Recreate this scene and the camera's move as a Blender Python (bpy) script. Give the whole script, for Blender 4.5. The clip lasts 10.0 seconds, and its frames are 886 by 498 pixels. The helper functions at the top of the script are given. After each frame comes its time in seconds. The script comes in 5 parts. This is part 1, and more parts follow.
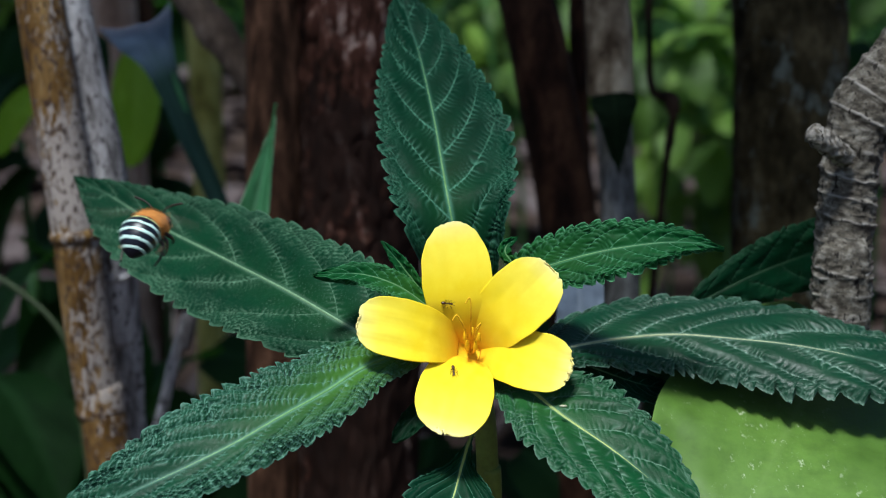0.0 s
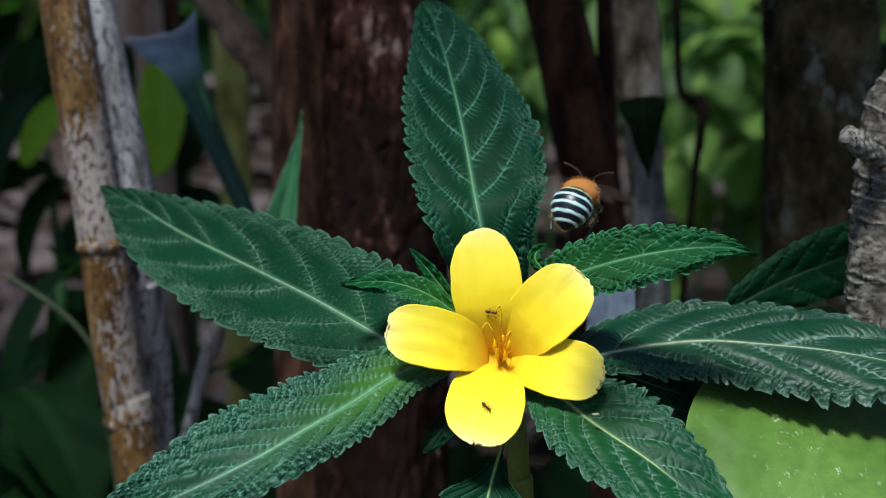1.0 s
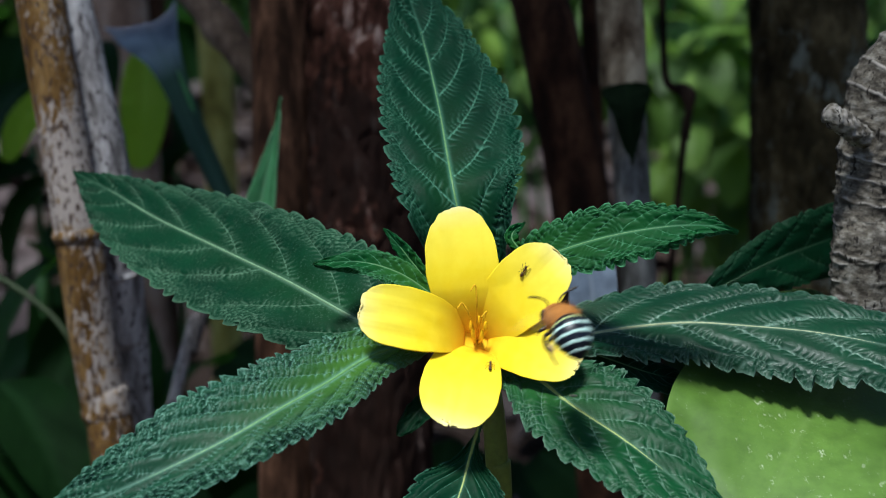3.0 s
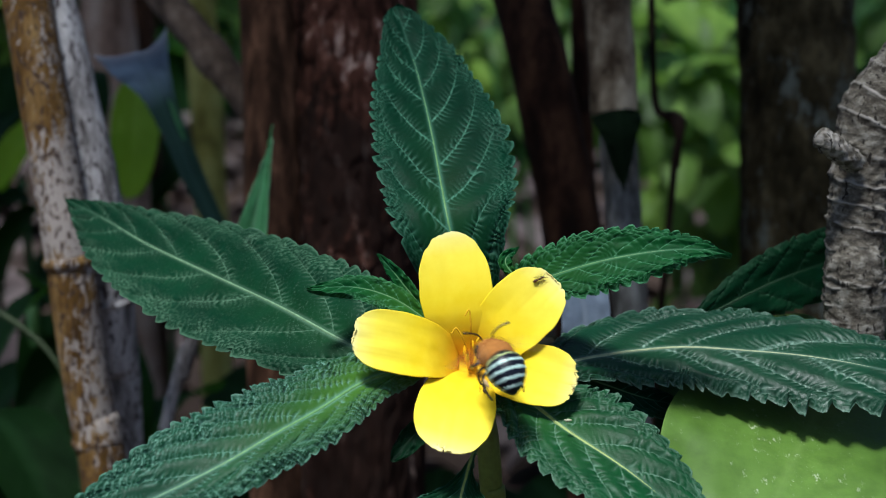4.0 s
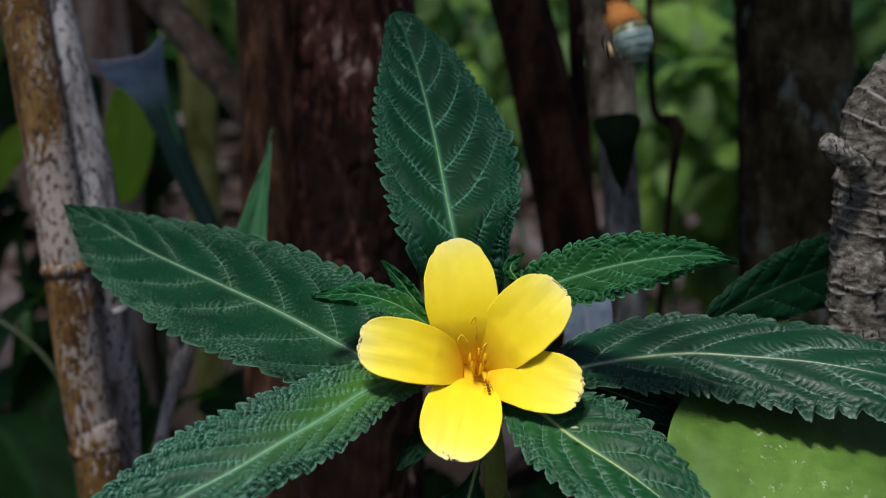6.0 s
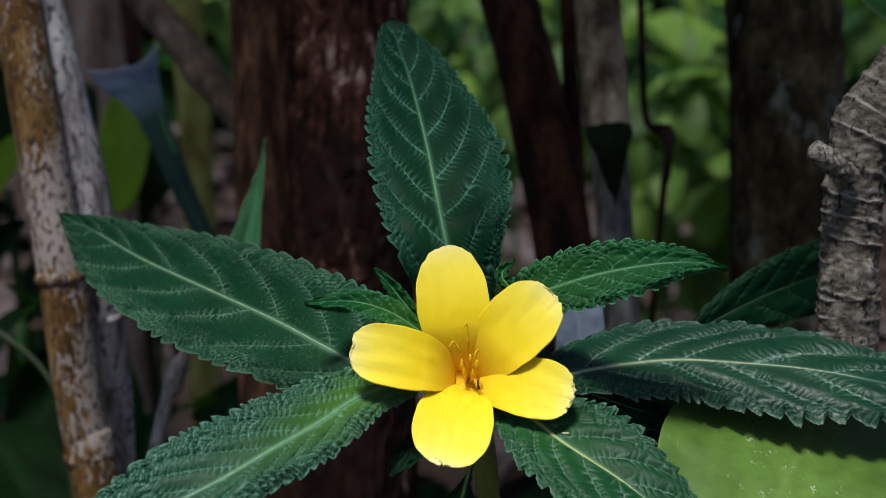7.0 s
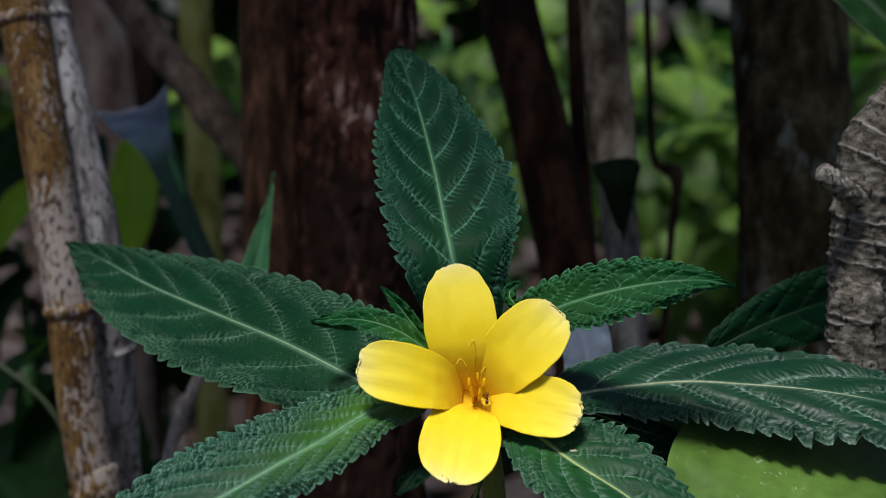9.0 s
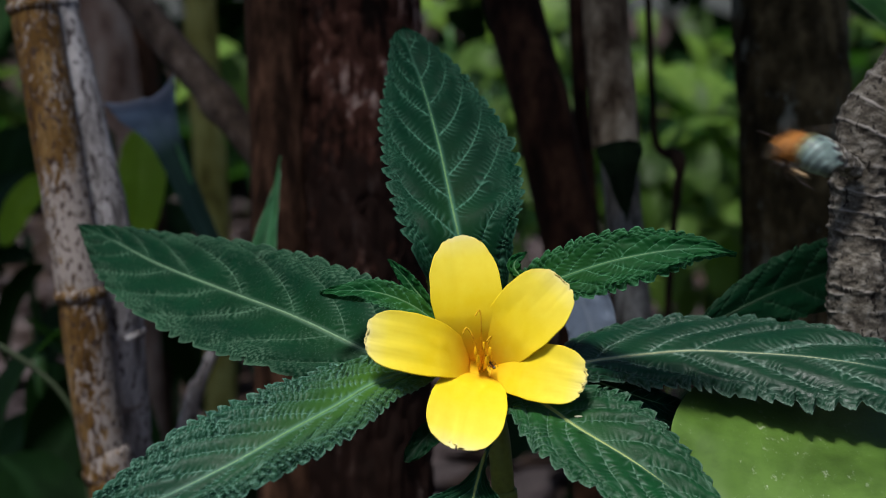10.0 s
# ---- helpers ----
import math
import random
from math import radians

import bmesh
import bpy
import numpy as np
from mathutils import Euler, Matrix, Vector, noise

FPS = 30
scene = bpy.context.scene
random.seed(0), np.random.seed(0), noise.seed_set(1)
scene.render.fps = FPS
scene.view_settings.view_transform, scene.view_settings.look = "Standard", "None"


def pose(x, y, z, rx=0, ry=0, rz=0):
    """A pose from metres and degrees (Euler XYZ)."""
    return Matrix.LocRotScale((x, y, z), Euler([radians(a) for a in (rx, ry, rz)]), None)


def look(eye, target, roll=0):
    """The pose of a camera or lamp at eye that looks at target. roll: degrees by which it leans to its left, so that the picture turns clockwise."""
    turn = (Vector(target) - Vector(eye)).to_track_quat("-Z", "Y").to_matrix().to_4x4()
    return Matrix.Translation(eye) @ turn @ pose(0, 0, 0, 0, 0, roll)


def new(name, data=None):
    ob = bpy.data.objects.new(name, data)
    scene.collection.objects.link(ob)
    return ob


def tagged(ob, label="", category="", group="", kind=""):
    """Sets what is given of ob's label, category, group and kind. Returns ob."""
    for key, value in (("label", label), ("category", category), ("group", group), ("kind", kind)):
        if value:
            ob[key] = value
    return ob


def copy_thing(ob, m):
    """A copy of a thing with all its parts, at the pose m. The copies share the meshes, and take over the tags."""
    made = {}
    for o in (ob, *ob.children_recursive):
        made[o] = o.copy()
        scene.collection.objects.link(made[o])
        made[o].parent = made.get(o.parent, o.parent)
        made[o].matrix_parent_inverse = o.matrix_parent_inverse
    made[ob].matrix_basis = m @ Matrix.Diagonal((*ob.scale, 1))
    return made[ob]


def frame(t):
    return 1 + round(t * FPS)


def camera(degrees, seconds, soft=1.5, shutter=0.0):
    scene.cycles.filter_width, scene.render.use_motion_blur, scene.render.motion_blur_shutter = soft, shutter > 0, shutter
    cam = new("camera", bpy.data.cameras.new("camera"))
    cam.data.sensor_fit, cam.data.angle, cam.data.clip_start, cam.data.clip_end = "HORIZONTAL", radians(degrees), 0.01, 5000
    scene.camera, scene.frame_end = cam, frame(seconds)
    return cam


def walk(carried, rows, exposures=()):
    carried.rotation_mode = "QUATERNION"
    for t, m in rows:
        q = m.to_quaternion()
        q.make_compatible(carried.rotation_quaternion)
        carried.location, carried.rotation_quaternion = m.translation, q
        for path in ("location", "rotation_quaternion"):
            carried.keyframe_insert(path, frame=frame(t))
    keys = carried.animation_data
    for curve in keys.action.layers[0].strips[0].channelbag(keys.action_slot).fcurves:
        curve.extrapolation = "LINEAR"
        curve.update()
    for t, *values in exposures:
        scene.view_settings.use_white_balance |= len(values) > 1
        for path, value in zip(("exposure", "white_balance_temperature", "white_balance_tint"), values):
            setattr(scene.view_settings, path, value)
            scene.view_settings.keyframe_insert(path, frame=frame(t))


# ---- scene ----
# The camera: a hand-held close view of a flower, with a slight drift.
cam = camera(32.0, 10.0, soft=1.05, shutter=0.45)
cam.data.dof.use_dof = True
cam.data.dof.focus_distance = 0.284
cam.data.dof.aperture_fstop = 20.0
PATH = [  # seconds, place, tilt, turn, lean
    (0, -0.00087, -0.27896, 0.36621, 76.330, -0.403, 1.044),
    (0.2, -0.00015, -0.27837, 0.36678, 76.278, -0.087, 0.736),
    (0.5, 0.00094, -0.27749, 0.36763, 76.297, 1.024, 0.273),
    (0.7, 0.00008, -0.27676, 0.36687, 76.212, 0.879, 0.291),
    (1, -0.00121, -0.27567, 0.36573, 76.524, 0.636, 0.319),
    (1.2, -0.00054, -0.27500, 0.36506, 76.691, 0.735, 0.142),
    (1.5, 0.00047, -0.27399, 0.36405, 76.605, 0.838, -0.124),
    (1.7, 0.00076, -0.27387, 0.36342, 76.535, 0.643, -0.113),
    (2, 0.00119, -0.27368, 0.36247, 76.659, 0.589, -0.097),
    (2.2, 0.00184, -0.27226, 0.36307, 76.417, 0.604, -0.054),
    (3.3, 0.00268, -0.27121, 0.35842, 77.155, 0.512, 0.241),
    (3.5, 0.00240, -0.27145, 0.35913, 77.481, 0.697, 0.204),
    (3.7, 0.00209, -0.27142, 0.35875, 77.920, 0.337, 0.151),
    (4, 0.00163, -0.27137, 0.35818, 77.980, 0.035, 0.072),
    (4.2, 0.00147, -0.27114, 0.35862, 77.462, 0.113, 0.097),
    (4.5, 0.00123, -0.27079, 0.35927, 77.741, 0.060, 0.135),
    (4.7, 0.00117, -0.27067, 0.35929, 78.133, 0.008, 0.076),
    (5, 0.00107, -0.27049, 0.35932, 78.355, 0.260, -0.012),
    (5.2, 0.00099, -0.27064, 0.35912, 78.219, 0.087, -0.002),
    (5.5, 0.00088, -0.27086, 0.35881, 78.120, -0.027, 0.013),
    (5.7, -0.00003, -0.26943, 0.35839, 78.034, -0.180, 0.034),
    (6.8, -0.00309, -0.27110, 0.35954, 78.364, -0.794, 0.122),
    (7, -0.00089, -0.27172, 0.35850, 78.441, -0.604, 0.037),
    (7.2, -0.00042, -0.27106, 0.35749, 78.270, -0.463, -0.006),
    (7.5, 0.00029, -0.27006, 0.35597, 78.411, -0.372, -0.070),
    (7.7, -0.00013, -0.27025, 0.35574, 78.552, -0.320, -0.175),
    (8, -0.00076, -0.27053, 0.35539, 79.037, -0.098, -0.333),
    (8.2, -0.00106, -0.27077, 0.35460, 79.436, -0.090, -0.287),
    (8.5, -0.00150, -0.27113, 0.35342, 79.958, -0.114, -0.217),
    (8.7, -0.00107, -0.27191, 0.35181, 80.423, -0.111, -0.145),
    (9, -0.00043, -0.27309, 0.34940, 80.996, -0.240, -0.037),
    (9.2, -0.00019, -0.27424, 0.34798, 81.230, -0.247, -0.158),
    (9.5, 0.00017, -0.27597, 0.34585, 81.372, -0.091, -0.339),
    (9.7, -0.00011, -0.27723, 0.34521, 81.179, -0.177, -0.459),
    (10, -0.00052, -0.27913, 0.34426, 81.166, -0.038, -0.638),
]
walk(cam, [(t, pose(x, y, z, rx, 0, rz) @ pose(0, 0, 0, 0, 0, lean)) for t, x, y, z, rx, rz, lean in PATH],
     exposures=[(0.0, 1.0, 5600, 4.0), (2.0, 1.0, 5600, 4.0), (4.0, 0.97, 5620, 5.5), (5.2, 0.72, 5880, 8.5), (7.0, 0.64, 5930, 9.5), (9.0, 0.56, 5980, 10.5), (10.0, 0.57, 5980, 10.5)])

# World, sun
world = bpy.data.worlds.new("sky")
scene.world = world
world.use_nodes = True
sky = world.node_tree.nodes.new("ShaderNodeTexSky")
sky.sky_type = "NISHITA"
sky.sun_disc = False
sky.sun_elevation, sky.sun_rotation = radians(70), radians(208)
sky.air_density, sky.dust_density = 1.0, 2.0
world.node_tree.links.new(sky.outputs[0], world.node_tree.nodes["Background"].inputs[0])
world.node_tree.nodes["Background"].inputs[1].default_value = 0.048
sun = new("sun", bpy.data.lights.new("sun", "SUN"))
sun.data.energy, sun.data.angle, sun.data.color = 4.15, radians(14), (1.0, 0.95, 0.86)
sun.matrix_world = look((-0.45, -0.85, 2.75), (0, 0, 0))


# ---- materials ----
def material(name, rough=0.6, spec=0.4):
    m = bpy.data.materials.new(name)
    m.use_nodes = True
    b = m.node_tree.nodes["Principled BSDF"]
    b.inputs["Roughness"].default_value = rough
    b.inputs["Specular IOR Level"].default_value = spec
    return m, m.node_tree.nodes, m.node_tree.links, b


def coords(nodes, links, scale=(1, 1, 1)):
    tc, mp = nodes.new("ShaderNodeTexCoord"), nodes.new("ShaderNodeMapping")
    mp.inputs["Scale"].default_value = scale
    links.new(tc.outputs["Object"], mp.inputs["Vector"])
    return mp.outputs["Vector"]


def noise_node(nodes, links, vec, scale, detail=4, rough=0.6):
    n = nodes.new("ShaderNodeTexNoise")
    n.inputs["Scale"].default_value, n.inputs["Detail"].default_value, n.inputs["Roughness"].default_value = scale, detail, rough
    links.new(vec, n.inputs["Vector"])
    return n.outputs["Fac"]


def ramp(nodes, links, fac, stops):
    r = nodes.new("ShaderNodeValToRGB")
    el = r.color_ramp.elements
    while len(el) < len(stops):
        el.new(0.5)
    for e, (p, c) in zip(el, stops):
        e.position, e.color = p, (*c, 1)
    links.new(fac, r.inputs["Fac"])
    return r.outputs["Color"]


def mix(nodes, links, fac, a, b, mode="MIX"):
    n = nodes.new("ShaderNodeMix")
    n.data_type, n.blend_type = "RGBA", mode
    for sock, v in ((n.inputs["Factor"], fac), (n.inputs["A"], a), (n.inputs["B"], b)):
        if isinstance(v, (int, float)):
            sock.default_value = v
        elif isinstance(v, tuple):
            sock.default_value = (*v, 1)
        else:
            links.new(v, sock)
    return n.outputs["Result"]


def bump(nodes, links, bsdf, height, strength, distance):
    n = nodes.new("ShaderNodeBump")
    n.inputs["Strength"].default_value, n.inputs["Distance"].default_value = strength, distance
    links.new(height, n.inputs["Height"])
    links.new(n.outputs["Normal"], bsdf.inputs["Normal"])
    return n


def math_node(nodes, links, kind, a, b=None):
    n = nodes.new("ShaderNodeMath")
    n.operation = kind
    for sock, v in zip(n.inputs, (a, b)):
        if v is None:
            continue
        if isinstance(v, (int, float)):
            sock.default_value = v
        else:
            links.new(v, sock)
    return n.outputs[0]


def attribute(nodes, name):
    n = nodes.new("ShaderNodeAttribute")
    n.attribute_name = name
    return n.outputs["Fac"]


def leaf_material(name, dark, light, vein, rough=0.4, spec=0.3, relief=0.0002, through_light=0.1, glow=(0.1, 0.3, 0.03), line=0.02, strength=0.95,
                  base_glow=None, sky_tone=None, specks=None, vein_glints=0.65, rim=0.4, vary=False, hairs=0.0, sky_sheen=0.0):
    """A blade with a pale midrib, side veins, rungs of fine veins beside them with painted glints, and a pale rim."""
    m, n, l, b = material(name, rough, spec)
    vec = coords(n, l)
    big, mid, fine = noise_node(n, l, vec, 45, 3), noise_node(n, l, vec, 260, 3), noise_node(n, l, vec, 1500, 4)
    base = ramp(n, l, big, [(0.3, dark), (0.7, light)])
    base = mix(n, l, ramp(n, l, mid, [(0.4, (0, 0, 0)), (0.7, (0.45, 0.45, 0.45))]), base, tuple(v * 0.55 for v in dark))
    base = mix(n, l, ramp(n, l, fine, [(0.45, (0, 0, 0)), (0.8, (0.3, 0.3, 0.3))]), base, light)
    # Sky reflected at the blade's end, and its bright rim, put into the colour.
    if sky_tone:
        base = mix(n, l, ramp(n, l, attribute(n, "along"), [(0.6, (0, 0, 0)), (0.9, (1, 1, 1))]), base, sky_tone)
        base = mix(n, l, ramp(n, l, attribute(n, "along"), [(0.88, (0, 0, 0)), (1.0, (0.85, 0.85, 0.85))]), base, (0.52, 0.56, 0.68))
    # Light coming through the blade near its base is put into the colour.
    if base_glow:
        base = mix(n, l, attribute(n, "base_glow"), base, base_glow)
    gap = math_node(n, l, "PINGPONG", attribute(n, "phase"), 0.5)
    side = ramp(n, l, gap, [(0.0, (strength,) * 3), (line, (strength * 0.5,) * 3), (line * 2.2, (0, 0, 0))])
    if hairs:
        side = math_node(n, l, "MULTIPLY", side, ramp(n, l, noise_node(n, l, vec, 1100, 3, 0.6), [(0.4, (0.25, 0.25, 0.25)), (0.56, (1, 1, 1))]))
    fade = math_node(n, l, "MULTIPLY", side, ramp(n, l, attribute(n, "reach"), [(0.45, (1, 1, 1)), (0.9, (0.2, 0.2, 0.2))]))
    # Pale rungs of fine veins, with the blade's glints put into the colour.
    base = mix(n, l, math_node(n, l, "MULTIPLY", attribute(n, "vein_glints"), vein_glints), base, vein)
    base = mix(n, l, math_node(n, l, "MAXIMUM", attribute(n, "vein"), fade), base, vein)
    base = mix(n, l, ramp(n, l, attribute(n, "reach"), [(0.955, (0, 0, 0)), (0.995, (rim,) * 3)]), base, vein)
    if hairs:
        tuft = ramp(n, l, noise_node(n, l, vec, 2400, 3, 0.7), [(0.57, (0, 0, 0)), (0.68, (hairs,) * 3)])
        base = mix(n, l, math_node(n, l, "MULTIPLY", tuft, ramp(n, l, mid, [(0.4, (0.2, 0.2, 0.2)), (0.62, (1, 1, 1))])), base, vein)
    if specks:
        dust = noise_node(n, l, coords(n, l, (1, 0.5, 1)), 700, 5, 0.7)
        area = ramp(n, l, big, [(0.45, (0, 0, 0)), (0.6, (1, 1, 1))])
        base = mix(n, l, math_node(n, l, "MULTIPLY", area, ramp(n, l, dust, [(0.6, (0, 0, 0)), (0.68, (0.7, 0.7, 0.7))])), base, specks)
    if vary:
        each = n.new("ShaderNodeObjectInfo").outputs["Random"]
        base = mix(n, l, 1.0, base, ramp(n, l, each, [(0.0, (0.2, 0.22, 0.2)), (0.5, (0.6, 0.6, 0.5)), (1.0, (1.5, 1.35, 0.9))]), "MULTIPLY")
    l.new(base, b.inputs["Base Color"])
    bump(n, l, b, math_node(n, l, "ADD", math_node(n, l, "MULTIPLY", mid, 0.6), math_node(n, l, "MULTIPLY", fine, 0.4)), 0.9, relief)
    l.new(ramp(n, l, fine, [(0.3, (rough - 0.06,) * 3), (0.7, (rough + 0.14,) * 3)]), b.inputs["Roughness"])
    # Bluish tint stands in for sky light on the blade.
    b.inputs["Sheen Weight"].default_value = sky_sheen
    b.inputs["Sheen Roughness"].default_value = 0.4
    b.inputs["Sheen Tint"].default_value = (0.75, 0.9, 1.0, 1)
    tr, ms = n.new("ShaderNodeBsdfTranslucent"), n.new("ShaderNodeMixShader")
    tr.inputs["Color"].default_value = (*glow, 1)
    ms.inputs["Fac"].default_value = through_light
    l.new(b.outputs[0], ms.inputs[1])
    l.new(tr.outputs[0], ms.inputs[2])
    l.new(ms.outputs[0], n["Material Output"].inputs["Surface"])
    return m


def bark_material(name, stops, stretch=(1, 1, 0.25), scale=180, fine=1400, relief=0.0012, rough=0.85, spots=None, patches=None, mottle=0.0, crust_shade=False, rings=False):
    m, n, l, b = material(name, rough, 0.1)
    vec = coords(n, l, stretch)
    a, f = noise_node(n, l, vec, scale, 6, 0.65), noise_node(n, l, vec, fine, 4, 0.6)
    col = ramp(n, l, a, stops)
    col = mix(n, l, 0.6, col, ramp(n, l, f, [(0.3, (0.45, 0.42, 0.4)), (0.7, (1, 1, 1))]), "MULTIPLY")
    if patches:
        size, low, tint = patches
        p = noise_node(n, l, coords(n, l, (1, 1, 0.7)), size, 5, 0.6)
        if mottle:
            q = noise_node(n, l, coords(n, l, (1, 1, 0.4)), size * 13, 5, 0.7)
            p = math_node(n, l, "ADD", p, math_node(n, l, "MULTIPLY", math_node(n, l, "SUBTRACT", q, 0.5), mottle * 4))
        # Lichen on the cane; shade put into the trunk's colour.
        if crust_shade:
            p = math_node(n, l, "ADD", p, math_node(n, l, "MULTIPLY", math_node(n, l, "SUBTRACT", attribute(n, "crust_shade"), 0.5), 0.52))
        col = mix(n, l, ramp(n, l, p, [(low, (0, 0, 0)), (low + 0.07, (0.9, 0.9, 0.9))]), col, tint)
    if rings:
        scar_shade = attribute(n, "scar_shade")
        col = mix(n, l, ramp(n, l, scar_shade, [(0.55, (0, 0, 0)), (0.9, (0.75, 0.75, 0.75))]), col, (0.42, 0.38, 0.34))
        # Dark band under each ring: the ring's shade put into the colour.
        col = mix(n, l, ramp(n, l, scar_shade, [(0.05, (0.75, 0.75, 0.75)), (0.3, (0, 0, 0))]), col, (0.035, 0.028, 0.022))
    if spots:
        size, low, tint = spots
        p = noise_node(n, l, coords(n, l, (1, 1, 0.45)), size, 2, 0.5)
        col = mix(n, l, ramp(n, l, p, [(low, (0, 0, 0)), (low + 0.05, (0.9, 0.9, 0.9))]), col, tint)
    l.new(col, b.inputs["Base Color"])
    bump(n, l, b, a, 0.8, relief)
    return m


def plain_material(name, colour, rough=0.5, spec=0.4, scale=700, vary=0.35, relief=0.0001):
    m, n, l, b = material(name, rough, spec)
    vec = coords(n, l)
    f = noise_node(n, l, vec, scale, 4)
    c = mix(n, l, vary, colour, ramp(n, l, f, [(0.3, tuple(v * 0.4 for v in colour)), (0.7, tuple(min(1, v * 1.5) for v in colour))]))
    l.new(c, b.inputs["Base Color"])
    bump(n, l, b, f, 0.5, relief)
    return m


M_LEAF = leaf_material("dark_toothed_leaf", (0.0012, 0.0155, 0.0074), (0.0032, 0.031, 0.0135), (0.085, 0.215, 0.14), 0.5, 0.055, hairs=0.1, line=0.02, strength=1.0, vein_glints=0.66, glow=(0.015, 0.13, 0.04), base_glow=(0.065, 0.185, 0.016))
M_LEAF_FUZZY = leaf_material("bristly_toothed_leaf", (0.0021, 0.019, 0.0078), (0.0042, 0.0335, 0.0133), (0.11, 0.2, 0.125), 0.5, 0.06, hairs=0.5, line=0.011, strength=0.7, vein_glints=0.75, glow=(0.015, 0.13, 0.04), base_glow=(0.05, 0.17, 0.016))
M_LEAF_NET = leaf_material("net_veined_leaf", (0.0018, 0.024, 0.0105), (0.0042, 0.043, 0.018), (0.14, 0.28, 0.21), 0.46, 0.11, hairs=0.18, sky_sheen=0.08, line=0.016, strength=0.7, vein_glints=0.85, glow=(0.015, 0.13, 0.04), base_glow=(0.085, 0.2, 0.012))
# Lighter copy for the lower right leaf, glints put into its veins.
M_LEAF_LIGHTER = leaf_material("green_toothed_leaf", (0.003, 0.031, 0.0095), (0.007, 0.055, 0.016), (0.15, 0.26, 0.18), 0.42, 0.12, hairs=0.14, glow=(0.015, 0.13, 0.04), line=0.018, strength=0.8, vein_glints=0.75, base_glow=(0.05, 0.15, 0.016))
# Darker copy of M_LEAF: shade put into the colour of two leaves.
M_LEAF_BACK = leaf_material("shaded_toothed_leaf", (0.0013, 0.0135, 0.0048), (0.0028, 0.024, 0.0082), (0.04, 0.085, 0.045), 0.5, 0.06, hairs=0.3, vein_glints=0.5, strength=0.6)
# Brighter copy for the right leaf: sky sheen put into base and veins.
M_LEAF_SHEEN = leaf_material("glossy_sky_lit_leaf", (0.0025, 0.0265, 0.011), (0.0068, 0.048, 0.0195), (0.19, 0.29, 0.22), 0.37, 0.21, hairs=0.12, sky_sheen=0.02, glow=(0.015, 0.13, 0.04), line=0.027, strength=1.0, vein_glints=0.75, base_glow=(0.05, 0.15, 0.016))
M_LEAF_YOUNG = leaf_material("young_toothed_leaf", (0.0032, 0.036, 0.0085), (0.0075, 0.062, 0.0135), (0.12, 0.31, 0.16), 0.5, 0.05, line=0.016, strength=0.9, hairs=0.07, glow=(0.03, 0.2, 0.04), vein_glints=0.6, rim=0.6, base_glow=(0.07, 0.2, 0.02))
M_STEM = plain_material("green_stem", (0.05, 0.13, 0.03), 0.5)
M_STEM_OLIVE = plain_material("olive_stem", (0.16, 0.21, 0.03), 0.5)
M_RIB = plain_material("pale_green_rib", (0.13, 0.225, 0.115), 0.5)
M_RIB_LIME = plain_material("lime_green_rib", (0.1, 0.215, 0.07), 0.5)
M_RIB_GOLD = plain_material("yellow_green_rib", (0.235, 0.3, 0.075), 0.5)
# Rib of those two leaves, their shade put into its colour.
M_RIB_SHADED = plain_material("shaded_green_rib", (0.02, 0.05, 0.018), 0.6)
M_RUNNER = plain_material("olive_runner", (0.035, 0.052, 0.018), 0.6)
M_RIB_PALE = plain_material("cream_rib", (0.3, 0.34, 0.19), 0.5)
M_BROAD = leaf_material("smooth_broad_leaf", (0.055, 0.11, 0.012), (0.106, 0.195, 0.028), (0.125, 0.21, 0.042), 0.5, 0.3, 0.00008, 0.1, (0.25, 0.45, 0.04), strength=0.12, specks=(0.4, 0.45, 0.3))
M_STRAP = leaf_material("bluish_strap_leaf", (0.007, 0.028, 0.02), (0.012, 0.042, 0.03), (0.03, 0.08, 0.06), 0.4, 0.25, 0.00006, 0.1, sky_tone=(0.25, 0.34, 0.48))
# Pale margin, brightened by rim light put into the colour.
M_BLADE = leaf_material("grass_blade", (0.055, 0.2, 0.07), (0.08, 0.26, 0.1), (0.2, 0.36, 0.2), 0.4, 0.45, 0.00006, 0.2, rim=0.8)
M_PALE = leaf_material("pale_grey_blue_blade", (0.16, 0.2, 0.27), (0.22, 0.265, 0.34), (0.27, 0.31, 0.37), 0.5, 0.35, 0.00006, 0.1)
M_UNDER = leaf_material("understorey_leaf", (0.045, 0.1, 0.018), (0.095, 0.17, 0.036), (0.12, 0.2, 0.06), 0.5, 0.15, 0.0002, 0.25, (0.28, 0.5, 0.06), vary=True)
# Shaded copy of M_UNDER: shade put into the colour of undergrowth, thickets and crowns.
M_SHADE = leaf_material("shaded_understorey_leaf", (0.003, 0.0115, 0.0023), (0.006, 0.021, 0.004), (0.012, 0.034, 0.01), 0.6, 0.05, 0.0002, 0.12)
M_CORNER = leaf_material("shaded_smooth_leaf", (0.018, 0.075, 0.011), (0.032, 0.115, 0.018), (0.25, 0.34, 0.2), 0.45, 0.3, 0.0001, 0.15, rim=0.9)
M_GOLD = leaf_material("yellow_green_leaf", (0.2, 0.34, 0.014), (0.27, 0.42, 0.024), (0.28, 0.43, 0.05), 0.5, 0.25, 0.0001, 0.45, (0.5, 0.75, 0.03))
M_BRACT = leaf_material("dark_bract", (0.002, 0.006, 0.002), (0.004, 0.01, 0.003), (0.005, 0.012, 0.004), 0.7, 0.05, 0.0001, 0.02)
